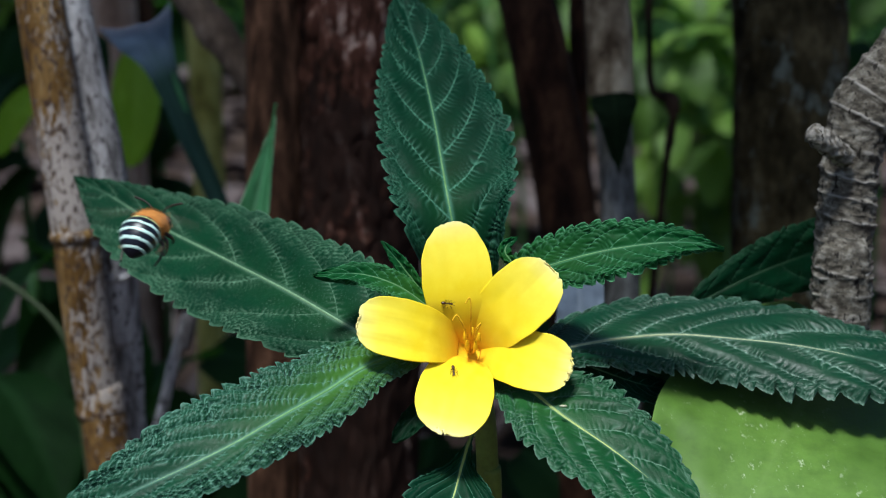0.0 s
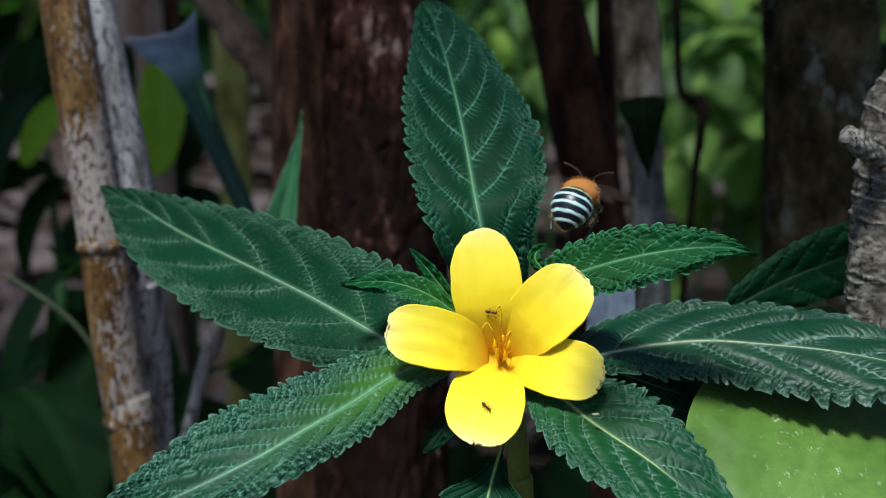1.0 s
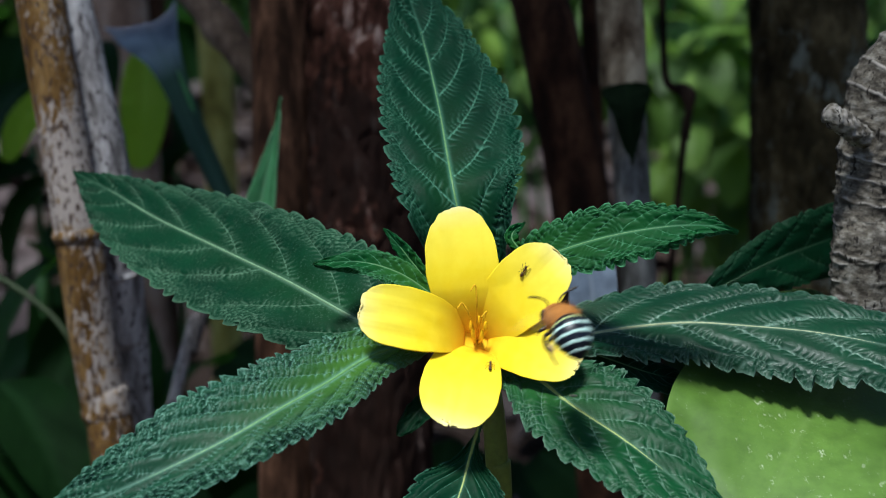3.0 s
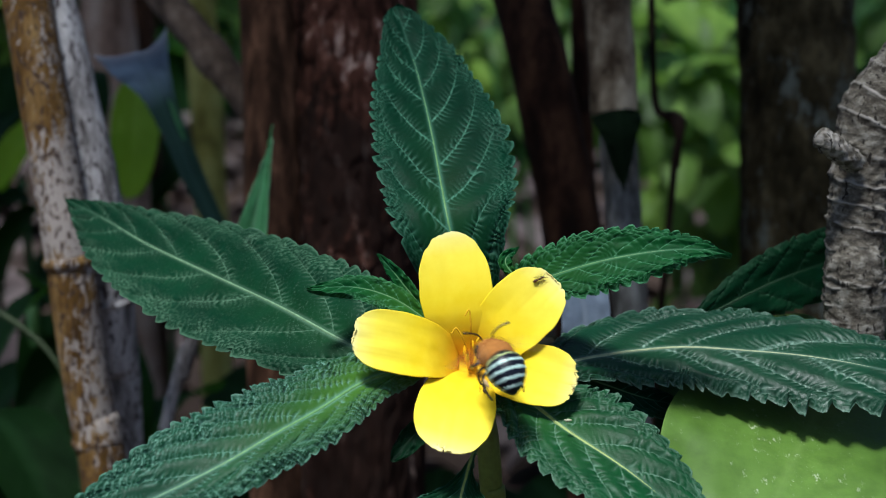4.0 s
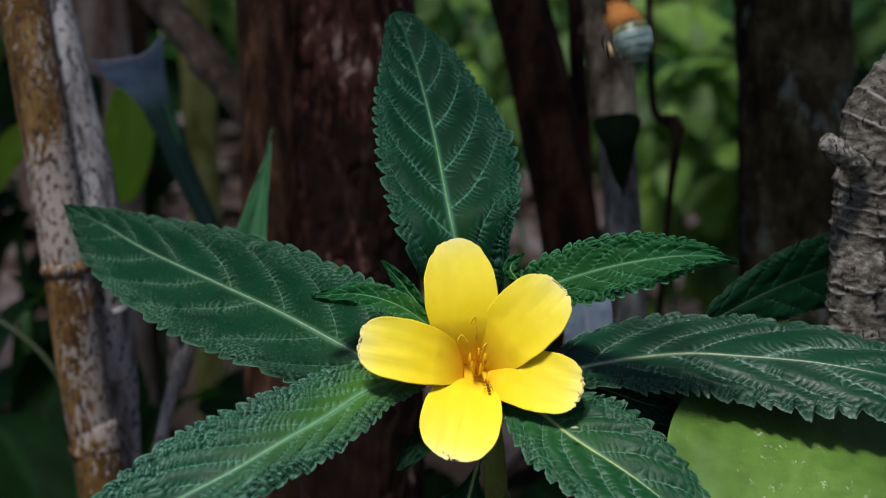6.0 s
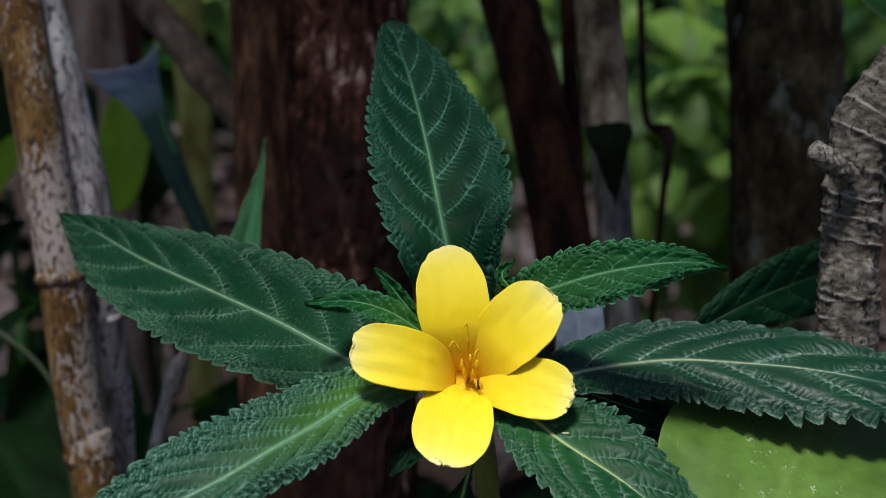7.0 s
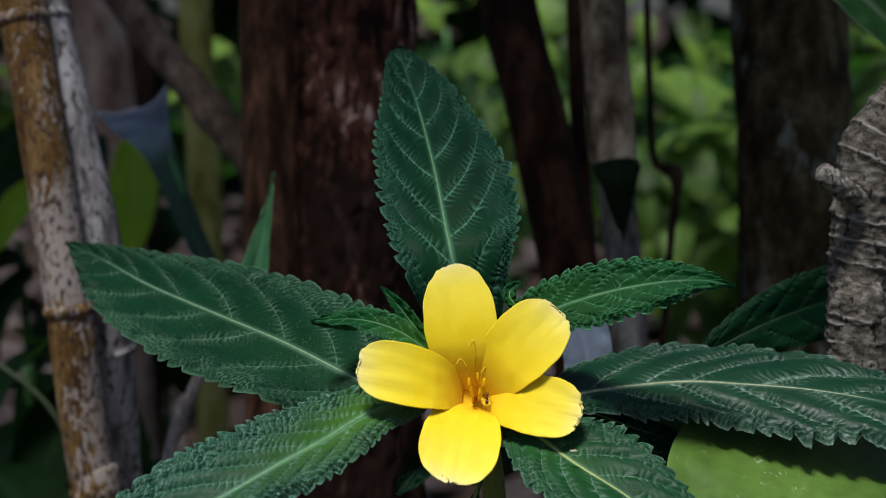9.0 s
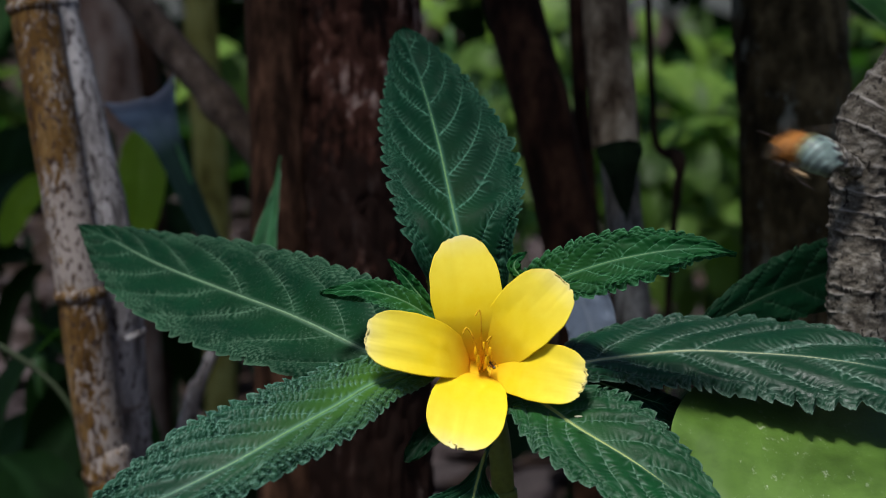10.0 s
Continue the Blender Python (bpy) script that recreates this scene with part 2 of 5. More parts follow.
M_CANE = bark_material("speckled_brown_cane", [(0.35, (0.058, 0.03, 0.008)), (0.5, (0.148, 0.079, 0.022)), (0.65, (0.26, 0.16, 0.06))], (1, 1, 0.22), 200, 1500, 0.0004,
                       patches=(60, 0.5, (0.34, 0.292, 0.265)), spots=(950, 0.55, (0.045, 0.028, 0.022)), mottle=0.55, crust_shade=True)
M_GREYCANE = bark_material("weathered_grey_cane", [(0.36, (0.16, 0.145, 0.14)), (0.5, (0.43, 0.395, 0.39)), (0.62, (0.6, 0.565, 0.56))], (1, 1, 0.25), 200, 1500, 0.0004,
                           spots=(820, 0.565, (0.05, 0.04, 0.04)))
M_TRUNK = bark_material("flaky_red_brown_bark", [(0.39, (0.008, 0.0034, 0.002)), (0.45, (0.042, 0.0165, 0.01)), (0.55, (0.088, 0.035, 0.023)), (0.595, (0.16, 0.076, 0.056)), (0.635, (0.42, 0.3, 0.25))], (1, 1, 0.3), 190, 900, 0.002, patches=(26, 0.5, (0.014, 0.007, 0.005)), mottle=0.15, crust_shade=True)
M_TRUNK2 = bark_material("smooth_brown_bark", [(0.37, (0.018, 0.0085, 0.0045)), (0.5, (0.056, 0.027, 0.015)), (0.63, (0.135, 0.068, 0.04))], (1, 1, 0.22), 210, 900, 0.001)
M_DARK = bark_material("dark_brown_bark", [(0.37, (0.01, 0.0045, 0.0025)), (0.5, (0.036, 0.016, 0.009)), (0.63, (0.09, 0.042, 0.022))], (1, 1, 0.4), 120, 900, 0.001)
M_GREYBARK = bark_material("pinkish_brown_bark", [(0.36, (0.18, 0.106, 0.073)), (0.5, (0.38, 0.245, 0.18)), (0.63, (0.54, 0.4, 0.31))], (1, 1, 0.4), 90, 700, 0.001)
M_OLIVE = bark_material("olive_green_bark", [(0.36, (0.13, 0.11, 0.023)), (0.5, (0.29, 0.26, 0.06)), (0.63, (0.43, 0.4, 0.12))], (1, 1, 0.3), 90, 700, 0.001)
M_BRANCH = bark_material("grey_brown_bark", [(0.36, (0.05, 0.035, 0.026)), (0.5, (0.14, 0.1, 0.075)), (0.63, (0.26, 0.195, 0.15))], (1, 1, 0.4), 110, 800, 0.001)
M_TWIG = bark_material("blackish_twig_bark", [(0.36, (0.01, 0.007, 0.004)), (0.5, (0.036, 0.022, 0.013)), (0.63, (0.085, 0.052, 0.034))], (1, 1, 0.4), 120, 900, 0.001)
M_LICHEN = bark_material("lichened_bark", [(0.36, (0.014, 0.0105, 0.004)), (0.5, (0.047, 0.036, 0.0155)), (0.63, (0.115, 0.09, 0.043))], (1, 1, 0.5), 140, 900, 0.0015,
                         patches=(34, 0.555, (0.14, 0.15, 0.12)), mottle=0.14)
M_SHEATH = bark_material("papery_grey_sheath", [(0.4, (0.065, 0.043, 0.025)), (0.5, (0.22, 0.168, 0.11)), (0.62, (0.44, 0.365, 0.26))], (1, 1, 0.5), 90, 900, 0.0006)
M_CULM = bark_material("dim_grey_culm", [(0.38, (0.05, 0.048, 0.043)), (0.5, (0.14, 0.137, 0.128)), (0.62, (0.26, 0.26, 0.25))], (1, 1, 0.25), 150, 1200, 0.0004)
M_RINGED = bark_material("ringed_grey_bark", [(0.36, (0.048, 0.04, 0.031)), (0.5, (0.13, 0.113, 0.09)), (0.64, (0.28, 0.256, 0.218))], (1, 1, 1.8), 330, 1700, 0.0011,
                         spots=(900, 0.61, (0.014, 0.011, 0.009)), rings=True)
M_SOIL = bark_material("forest_soil", [(0.3, (0.02, 0.014, 0.011)), (0.6, (0.045, 0.03, 0.024)), (0.8, (0.075, 0.052, 0.043))], (1, 1, 1), 14, 160, 0.01, 0.95)
M_LITTER = plain_material("dead_leaf", (0.044, 0.031, 0.031), 0.7, 0.3, 60, 0.6)


def petal_material():
    m, n, l, b = material("yellow_petal", 0.6, 0.08)
    vec = coords(n, l)
    rad = attribute(n, "along")
    col = ramp(n, l, rad, [(0.0, (0.84, 0.48, 0.002)), (0.22, (0.86, 0.58, 0.003)), (0.5, (0.86, 0.645, 0.007)), (0.82, (0.865, 0.705, 0.055)), (0.95, (0.87, 0.75, 0.17)), (1.0, (0.88, 0.79, 0.36))])
    f = noise_node(n, l, vec, 500, 3)
    col = mix(n, l, 0.12, col, ramp(n, l, f, [(0.3, (0.7, 0.45, 0.01)), (0.7, (0.95, 0.85, 0.12))]))
    l.new(col, b.inputs["Base Color"])
    st = attribute(n, "pleat")
    bump(n, l, b, st, 0.08, 0.00006)
    tr, ms = n.new("ShaderNodeBsdfTranslucent"), n.new("ShaderNodeMixShader")
    tr.inputs["Color"].default_value = (0.9, 0.65, 0.01, 1)
    ms.inputs["Fac"].default_value = 0.14
    l.new(b.outputs[0], ms.inputs[1])
    l.new(tr.outputs[0], ms.inputs[2])
    l.new(ms.outputs[0], n["Material Output"].inputs["Surface"])
    return m


M_PETAL = petal_material()
M_STAMEN = plain_material("orange_yellow_stamen", (0.84, 0.46, 0.003), 0.7, 0.05, 900, 0.2)
M_STIGMA = plain_material("brown_orange_stigma", (0.78, 0.43, 0.01), 0.7, 0.1)
M_FUR = plain_material("orange_fur", (0.33, 0.135, 0.032), 0.85, 0.1, 1500, 0.25)
M_BLACK = plain_material("black_shell", (0.003, 0.004, 0.01), 0.36, 0.4)
M_BAND = plain_material("pale_blue_band", (0.46, 0.62, 0.56), 0.4, 0.5, 4000, 0.3)
M_BAND1 = plain_material("greenish_band", (0.55, 0.62, 0.25), 0.45, 0.5, 4000, 0.35)
M_LEG = plain_material("dark_leg", (0.02, 0.012, 0.008), 0.4)
M_PALEHAIR = plain_material("cream_hair", (0.42, 0.29, 0.15), 0.7)
M_EYE = plain_material("dark_eye", (0.02, 0.014, 0.008), 0.2, 0.4)
M_ANT = plain_material("brown_ant_shell", (0.05, 0.015, 0.005), 0.3, 0.5)
M_SEED = plain_material("cream_seed", (0.34, 0.33, 0.22), 0.6)


def wing_material():
    m, n, l, b = material("clear_wing", 0.2, 0.5)
    b.inputs["Base Color"].default_value = (0.25, 0.2, 0.16, 1)
    tr, ms = n.new("ShaderNodeBsdfTransparent"), n.new("ShaderNodeMixShader")
    ms.inputs["Fac"].default_value = 0.04
    l.new(tr.outputs[0], ms.inputs[1])
    l.new(b.outputs[0], ms.inputs[2])
    l.new(ms.outputs[0], n["Material Output"].inputs["Surface"])
    return m


M_WING = wing_material()


# ---- mesh helpers ----
def mesh_of(name, verts, faces, mat, smooth=True, attrs=None):
    me = bpy.data.meshes.new(name)
    me.from_pydata([tuple(v) for v in verts], [], faces)
    me.materials.append(mat)
    me.polygons.foreach_set("use_smooth", [smooth] * len(me.polygons))
    for key, values in (attrs or {}).items():
        me.attributes.new(key, "FLOAT", "POINT").data.foreach_set("value", np.asarray(values, np.float32))
    me.update()
    return me


def part(name, data, parent=None, label=""):
    """Link a mesh as one object under a thing or a part."""
    ob = new(name, data)
    ob.parent = parent
    return tagged(ob, label)


def thing(name, label, category, at=(0, 0, 0), group="", kind=""):
    ob = new(name)
    ob.location = at
    return tagged(ob, label, category, group, kind)


def curve_points(points, count):
    """A smooth line through a few points."""
    p = np.array(points, float)
    p = np.vstack([2 * p[0] - p[1], p, 2 * p[-1] - p[-2]])
    out = []
    for q in np.linspace(0, len(points) - 1, count):
        i = min(int(q), len(points) - 2)
        f = q - i
        a, b, c, d = p[i:i + 4]
        out.append(0.5 * (2 * b + (c - a) * f + (2 * a - 5 * b + 4 * c - d) * f * f + (3 * b - a - 3 * c + d) * f ** 3))
    return np.array(out)


def unit(v):
    v = np.asarray(v, float)
    return v / np.maximum(np.linalg.norm(v, axis=-1, keepdims=True), 1e-12)


def tube(points, radius, sides=12, count=40, shape=None):
    """Verts and faces of a closed tube. radius: a number or a function of s; shape(s, angle, place): a factor on it."""
    c = curve_points(points, count)
    t = unit(np.gradient(c, axis=0))
    ref = np.array([0.0, 1.0, 0.0]) if abs(t[:, 1]).max() < 0.9 else np.array([1.0, 0, 0])
    u = unit(np.cross(t, ref))
    v = np.cross(t, u)
    verts, faces = [], []
    for i in range(count):
        s = i / (count - 1)
        r = radius(s) if callable(radius) else radius
        for k in range(sides):
            a = 2 * math.pi * k / sides
            f = shape(s, a, c[i]) if shape else 1.0
            verts.append(c[i] + r * f * (math.cos(a) * u[i] + math.sin(a) * v[i]))
    for i in range(count - 1):
        for k in range(sides):
            j = (k + 1) % sides
            faces.append((i * sides + k, i * sides + j, (i + 1) * sides + j, (i + 1) * sides + k))
    faces.append(tuple(range(sides - 1, -1, -1)))
    faces.append(tuple((count - 1) * sides + k for k in range(sides)))
    return verts, faces


def to_sky(points, z=1.25):
    """Lengthen a line upwards, out of the view, to its crown."""
    a = np.array(points[0])
    return [(a[0] * 1.02, a[1] + 0.01, z), tuple(a + np.array([0, 0, (z - a[2]) * 0.4]))] + list(points)


def to_ground(points, z=-0.02):
    """Lengthen a line downwards, to the soil."""
    a, b = np.array(points[-2]), np.array(points[-1])
    d = unit(b - a)
    d = unit(d + np.array([0, 0, -0.6]))
    return list(points) + [tuple(b + d * (b[2] - z) / -d[2])]


def speck(ix, iy, seed):
    """A fixed random number from 0 to 1 for each cell."""
    v = np.sin(ix * 127.1 + iy * 311.7 + seed * 74.7) * 43758.5453
    return v - np.floor(v)


def soft_noise(x, y, seed):
    """Smooth noise from -1 to 1 over a plane of numbers."""
    x, y = np.broadcast_arrays(np.asarray(x, float), np.asarray(y, float))
    ix, iy = np.floor(x), np.floor(y)
    fx, fy = x - ix, y - iy
    fx, fy = fx * fx * (3 - 2 * fx), fy * fy * (3 - 2 * fy)
    low = speck(ix, iy, seed) * (1 - fx) + speck(ix + 1, iy, seed) * fx
    high = speck(ix, iy + 1, seed) * (1 - fx) + speck(ix + 1, iy + 1, seed) * fx
    return (low * (1 - fy) + high * fy) * 2 - 1


def leaf_mesh(name, mids, right, left, hint, mat, fold=0.25, nveins=9, teeth=24, tooth=0.04, peak=0.45, full=1.4, quilt=0.055,
              ns=260, nu=24, slant=0.55, glow=0.3, left_tooth=1.0, seed=0, bull=0.0, rung=0.0013, spread=0.2, blunt=0.0, net=0.6, prong=0.0):
    """A blade along a midrib: right and left half widths as seen from above with the tip up; hint: where its upper face looks.
    quilt: how far it swells between the side veins; bull: the height of the small swellings along them, rung apart, which close to a net from net outwards; blunt: a rounded tip; prong: how far the corners of a cut-off tip stand out."""
    c = curve_points(mids, ns)
    t = unit(np.gradient(c, axis=0))
    run = np.r_[0, np.cumsum(np.linalg.norm(np.diff(c, axis=0), axis=1))]
    side = unit(np.cross(t, np.array(hint, float)))
    nrm = np.cross(side, t)
    s = np.linspace(0, 1, ns)[:, None]
    sc = s.clip(1e-4, 1 - 1e-4)
    w = ((sc / peak) ** peak * ((1 - sc) / (1 - peak)) ** (1 - peak)) ** full
    u = np.linspace(-1, 1, 2 * nu + 1)
    u = (np.sign(u) * abs(u) ** 0.9)[None, :]
    au, r = abs(u), (u > 0).astype(float)
    if isinstance(right, (list, tuple)):
        wide = curve_points(np.stack([right, left, np.zeros(len(right))], 1), ns).clip(0)
        if blunt:
            cap = np.sqrt((1 - ((s[:, 0] - 1 + blunt) / blunt).clip(0) ** 2).clip(0.0004))
            wide *= cap[:, None]
        half = np.where(u > 0, wide[:, :1], wide[:, 1:2])
        right, left = max(right), max(left)
    else:
        half = np.where(u > 0, right, left) * w
    jag = np.ones_like(half)
    if teeth:
        g = s * teeth + 0.4 * r + 0.45 * soft_noise(s * teeth * 0.6, 3 + 5 * r, seed)
        f, e = g % 1.0, (g * 3.0 + 0.3) % 1.0
        f = np.where(f < 0.86, 1 - (1 - f / 0.86) ** 2, ((1 - f).clip(0) / 0.14) ** 1.3)
        size = 1 + 0.5 * (2 * speck(np.floor(g), r, seed) - 1)
        jag = 1 + tooth * np.where(u > 0, 1.0, left_tooth) * size * (f - 0.6 + 0.2 * abs(e - 0.5)) * au ** 6 * 2 * (6 * s).clip(0, 1)
    length = max(np.linalg.norm(c[-1] - c[0]), 1e-6)
    q = (s - (slant * au + 0.6 * au * au) * (right + left) * 0.75 / length * w ** 0.4) * nveins + 0.4 * r
    q = q + 0.2 * soft_noise(q * 0.9, 2 + 5 * r, seed)
    d = abs(q - np.round(q))
    z = half * fold * au + 0.0006 * soft_noise(s * 14, u * 4, seed + 3.3) * au
    vein_glints = np.zeros_like(q)
    if nveins:
        z = z + quilt * min(right, left) * (np.sin(np.pi * d) ** 0.6 - 0.5) * (au * 2.5).clip(0, 1)
    if nveins and bull:
        strip = np.floor(q) + 0.5 * (q - np.floor(q) > 0.5)
        step = (0.6 * run[:, None] + 0.8 * au * half) / rung + 7 * speck(strip, r, seed) + 1.1 * soft_noise(run[:, None] / 0.0028, u * half / 0.0028, seed + 1)
        row = q * length / nveins / (rung * 1.5) + 0.5 * np.floor(step) + 0.6 * soft_noise(run[:, None] / 0.002, u * half / 0.002, seed + 5)
        crest, swell = abs(np.sin(np.pi * step)), abs(np.sin(np.pi * row))
        patch = (0.5 + 1.3 * soft_noise(run[:, None] / 0.0035, u * half / 0.0035, seed + 2)).clip(0, 1)
        edge = ((au - net) / 0.35).clip(0, 1)
        beside = np.exp(-(d / spread) ** 2) * (0.4 + 0.6 * patch)
        clear = (au * half / 0.0012).clip(0, 1) * (1 - 0.5 * ((au - 0.88) / 0.12).clip(0, 1))
        z = z + bull * clear * (beside * (crest ** 0.7 - 0.5) + 0.8 * edge * (0.3 + 0.7 * patch) * ((crest * swell) ** 0.6 - 0.5))
        vein_glints = clear * np.maximum(beside * np.exp(-(crest / 0.4) ** 2), edge * (0.45 + 0.55 * patch) * np.maximum(np.exp(-(crest / 0.3) ** 2), np.exp(-(swell / 0.3) ** 2)))
    if teeth:
        z = z - 0.0007 * (au - 0.8).clip(0) / 0.2
    verts = c[:, None, :] + side[:, None, :] * (u * half * jag * math.cos(fold * 0.8))[..., None] + nrm[:, None, :] * z[..., None]
    verts = verts + t[:, None, :] * (prong * s ** 8 * (au ** 2 - 0.3) * (0.75 + 0.5 * r))[..., None]
    rib = np.exp(-(au * half / (0.00055 * min(1.0, max(right, left) / 0.0105) * (1.05 - 0.7 * s))) ** 2) * (1 - 0.9 * s)
    # Where light through the blade is painted: near the midrib, fading from the base.
    base_glow = glow * np.exp(-(au * half / 0.0056) ** 2) * (1 - 1.4 * s).clip(0) ** 1.6
    m = u.shape[1]
    k = (np.arange(ns - 1)[:, None] * m + np.arange(m - 1)[None, :]).ravel()
    faces = np.stack([k + 1, k + m + 1, k + m, k], 1).tolist()
    whole = np.zeros_like(q)
    attrs = {"vein": rib, "phase": q if nveins else whole + 0.5, "reach": au + whole, "base_glow": base_glow, "along": s + whole, "vein_glints": vein_glints}
    return mesh_of(name, verts.reshape(-1, 3), faces, mat, attrs={key: v.ravel() for key, v in attrs.items()})


def thicken(ob, depth, crisp=True):
    mod = ob.modifiers.new("thickness", "SOLIDIFY")
    mod.thickness, mod.offset = depth, -1
    if crisp:
        rim = ob.modifiers.new("crisp_rim", "EDGE_SPLIT")
        rim.split_angle = radians(55)
    return ob


def leaf(parent, mids, right, left, hint, mat, rib, label, seed=0, rib_mat=None, **more):
    ob = thicken(part("leaf", leaf_mesh("leaf", mids, right, left, hint, mat, seed=seed, **more), parent, label), 0.0002)
    low = [tuple(np.array(p) - unit(np.array(hint)) * rib * 0.3) for p in mids]
    part("midrib", mesh_of("midrib", *tube(low, lambda s: rib * (1.02 - 0.97 * s), 8, 40), rib_mat), ob, "pale midrib")
    return ob


# ---- ground ----
def ground():
    bm = bmesh.new()
    n = 60
    grid = []
    for j in range(n + 1):
        row = []
        for i in range(n + 1):
            a, b = 2 * i / n - 1, 2 * j / n - 1
            x, y = 60 * math.copysign(abs(a) ** 3, a), 60 * math.copysign(abs(b) ** 3, b)
            row.append(bm.verts.new((x, y, 0.025 * noise.noise((x * 2, y * 2, 0)) if abs(x) < 8 and abs(y) < 8 else 0)))
        grid.append(row)
    for j in range(n):
        for i in range(n):
            bm.faces.new((grid[j][i], grid[j][i + 1], grid[j + 1][i + 1], grid[j + 1][i]))
    me = bpy.data.meshes.new("ground")
    bm.to_mesh(me)
    me.materials.append(M_SOIL)
    tagged(new("ground", me), "dark brown forest soil strewn with dead leaves", "ground", kind="structure")


ground()


def scatter_leaves(name, places, mat, label, category, seed):
    """Many small blades in one mesh: each place is x, y, z, length, width, and a turn and tilt."""
    rnd = random.Random(seed)
    verts, faces, vein = [], [], []
    for x, y, z, ln, wd, turn, tilt in places:
        m = Matrix.Translation((x, y, z)) @ Matrix.Rotation(turn, 4, "Z") @ Matrix.Rotation(tilt, 4, "X") @ Matrix.Rotation(rnd.uniform(-0.5, 0.5), 4, "Y")
        base, bend = len(verts), rnd.uniform(-0.5, 0.25)
        for i in range(8):
            s = i / 7
            w = wd * (math.sin(math.pi * min(s * 0.94 + 0.03, 1)) ** 0.8)
            for k in (-1, -0.5, 0, 0.5, 1):
                verts.append(m @ Vector((k * w * 0.5, s * ln, bend * s * s * ln + 0.22 * abs(k) * w)))
                vein.append(1.0 if k == 0 else 0.0)
        faces += [(base + i * 5 + k, base + i * 5 + k + 1, base + i * 5 + k + 6, base + i * 5 + k + 5) for i in range(7) for k in range(4)]
    return tagged(new(name, mesh_of(name, verts, faces, mat, attrs={"vein": vein, "phase": [0.5] * len(vein)})), label, category, kind="stuff")


def litter():
    rnd = random.Random(5)
    rows = []
    for _ in range(2200):
        y = 0.25 + 2.8 * rnd.random() ** 1.4
        x = rnd.uniform(-0.55, 0.55) * (y + 0.6)
        rows.append((x, y, rnd.uniform(0.0, 0.03), rnd.uniform(0.04, 0.1), rnd.uniform(0.02, 0.05), rnd.uniform(0, 6.28), rnd.uniform(-0.35, 0.35)))
    scatter_leaves("leaf_litter", rows, M_LITTER, "brown and mauve dead leaves lying on the soil", "leaf litter", 6)


litter()


# ---- trunks and canes behind the flower ----
def stem_thing(name, part_name, points, radius, mat, label, category, sides=28, count=120, shape=None, group="", shade_band=None):
    """A stem along a line, with shade put into its colour in a band: its height, and half its length."""
    base = points[-1]
    ob = thing(name, label, category, base, group)
    pts = [tuple(np.array(p) - np.array(base)) for p in points]
    verts, faces = tube(pts, radius, sides, count, shape)
    darkened = {"crust_shade": [0.42 + 0.5 * math.exp(-((v[2] + base[2] - shade_band[0]) / shade_band[1]) ** 4) for v in verts]} if shade_band else None
    part(part_name, mesh_of(part_name, verts, faces, mat, attrs=darkened), ob)
    return ob


def rough_shape(amount, across, along, seed):
    def shape(s, a, c):
        v = Vector((math.cos(a) * across, math.sin(a) * across, c[2] * along + seed))
        return 1 + amount * (noise.noise(v) + 0.6 * noise.noise(v * 2.7))
    return shape


def plated_shape(amount, across, along, seed):
    """Bark in flaky plates, with cracks between them."""
    def shape(s, a, c):
        v = Vector((math.cos(a) * across, math.sin(a) * across, c[2] * along + seed))
        d = noise.voronoi(v + 0.4 * noise.noise_vector(v * 1.3))[0]
        return 1 + amount * (min(1.0, (d[1] - d[0]) * 3.5) - 0.6) + amount * 0.8 * noise.noise(v * 0.6) + amount * 0.35 * noise.noise(v * 4)
    return shape



# The lower trunk's shade is put into the bark colour.
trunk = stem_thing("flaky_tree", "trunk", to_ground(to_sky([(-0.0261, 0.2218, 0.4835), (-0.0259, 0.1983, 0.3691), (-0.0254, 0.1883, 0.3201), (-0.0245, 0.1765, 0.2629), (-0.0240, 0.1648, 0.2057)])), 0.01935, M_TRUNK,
                   "slender tree with flaky dark red-brown bark", "tree", 150, 520, plated_shape(0.07, 4.5, 75, 1), shade_band=(0.235, 0.058))
sapling = stem_thing("brown_sapling", "trunk", to_ground(to_sky([(-0.0510, 0.2133, 0.4813), (-0.0503, 0.1903, 0.3689), (-0.0489, 0.1804, 0.3208), (-0.0479, 0.1689, 0.2646), (-0.0468, 0.1573, 0.2084)])), 0.0086, M_TRUNK2,
                     "smooth reddish brown sapling beside the flaky tree", "tree", 32, 160, rough_shape(0.05, 1.6, 30, 2))
stem_thing("leaning_sapling", "trunk", to_ground([(0.0068, 0.2501, 0.4236), (0.0234, 0.2258, 0.3455), (0.0312, 0.2113, 0.3147), (0.0364, 0.2063, 0.2906), (0.0413, 0.2006, 0.2631), (0.0464, 0.1925, 0.2236)]), 0.00930, M_DARK,
           "leaning dark brown sapling trunk", "tree", 32, 160, rough_shape(0.06, 1.6, 30, 3))
stem_thing("lichened_tree", "trunk", to_ground(to_sky([(0.1094, 0.2467, 0.4900), (0.1103, 0.2185, 0.3525), (0.1116, 0.2097, 0.3095), (0.1118, 0.2009, 0.2665), (0.1117, 0.1903, 0.2149)])), 0.01773, M_LICHEN,
           "slender dark tree trunk with grey-green lichen patches", "tree", 110, 420, plated_shape(0.045, 4.0, 90, 4))
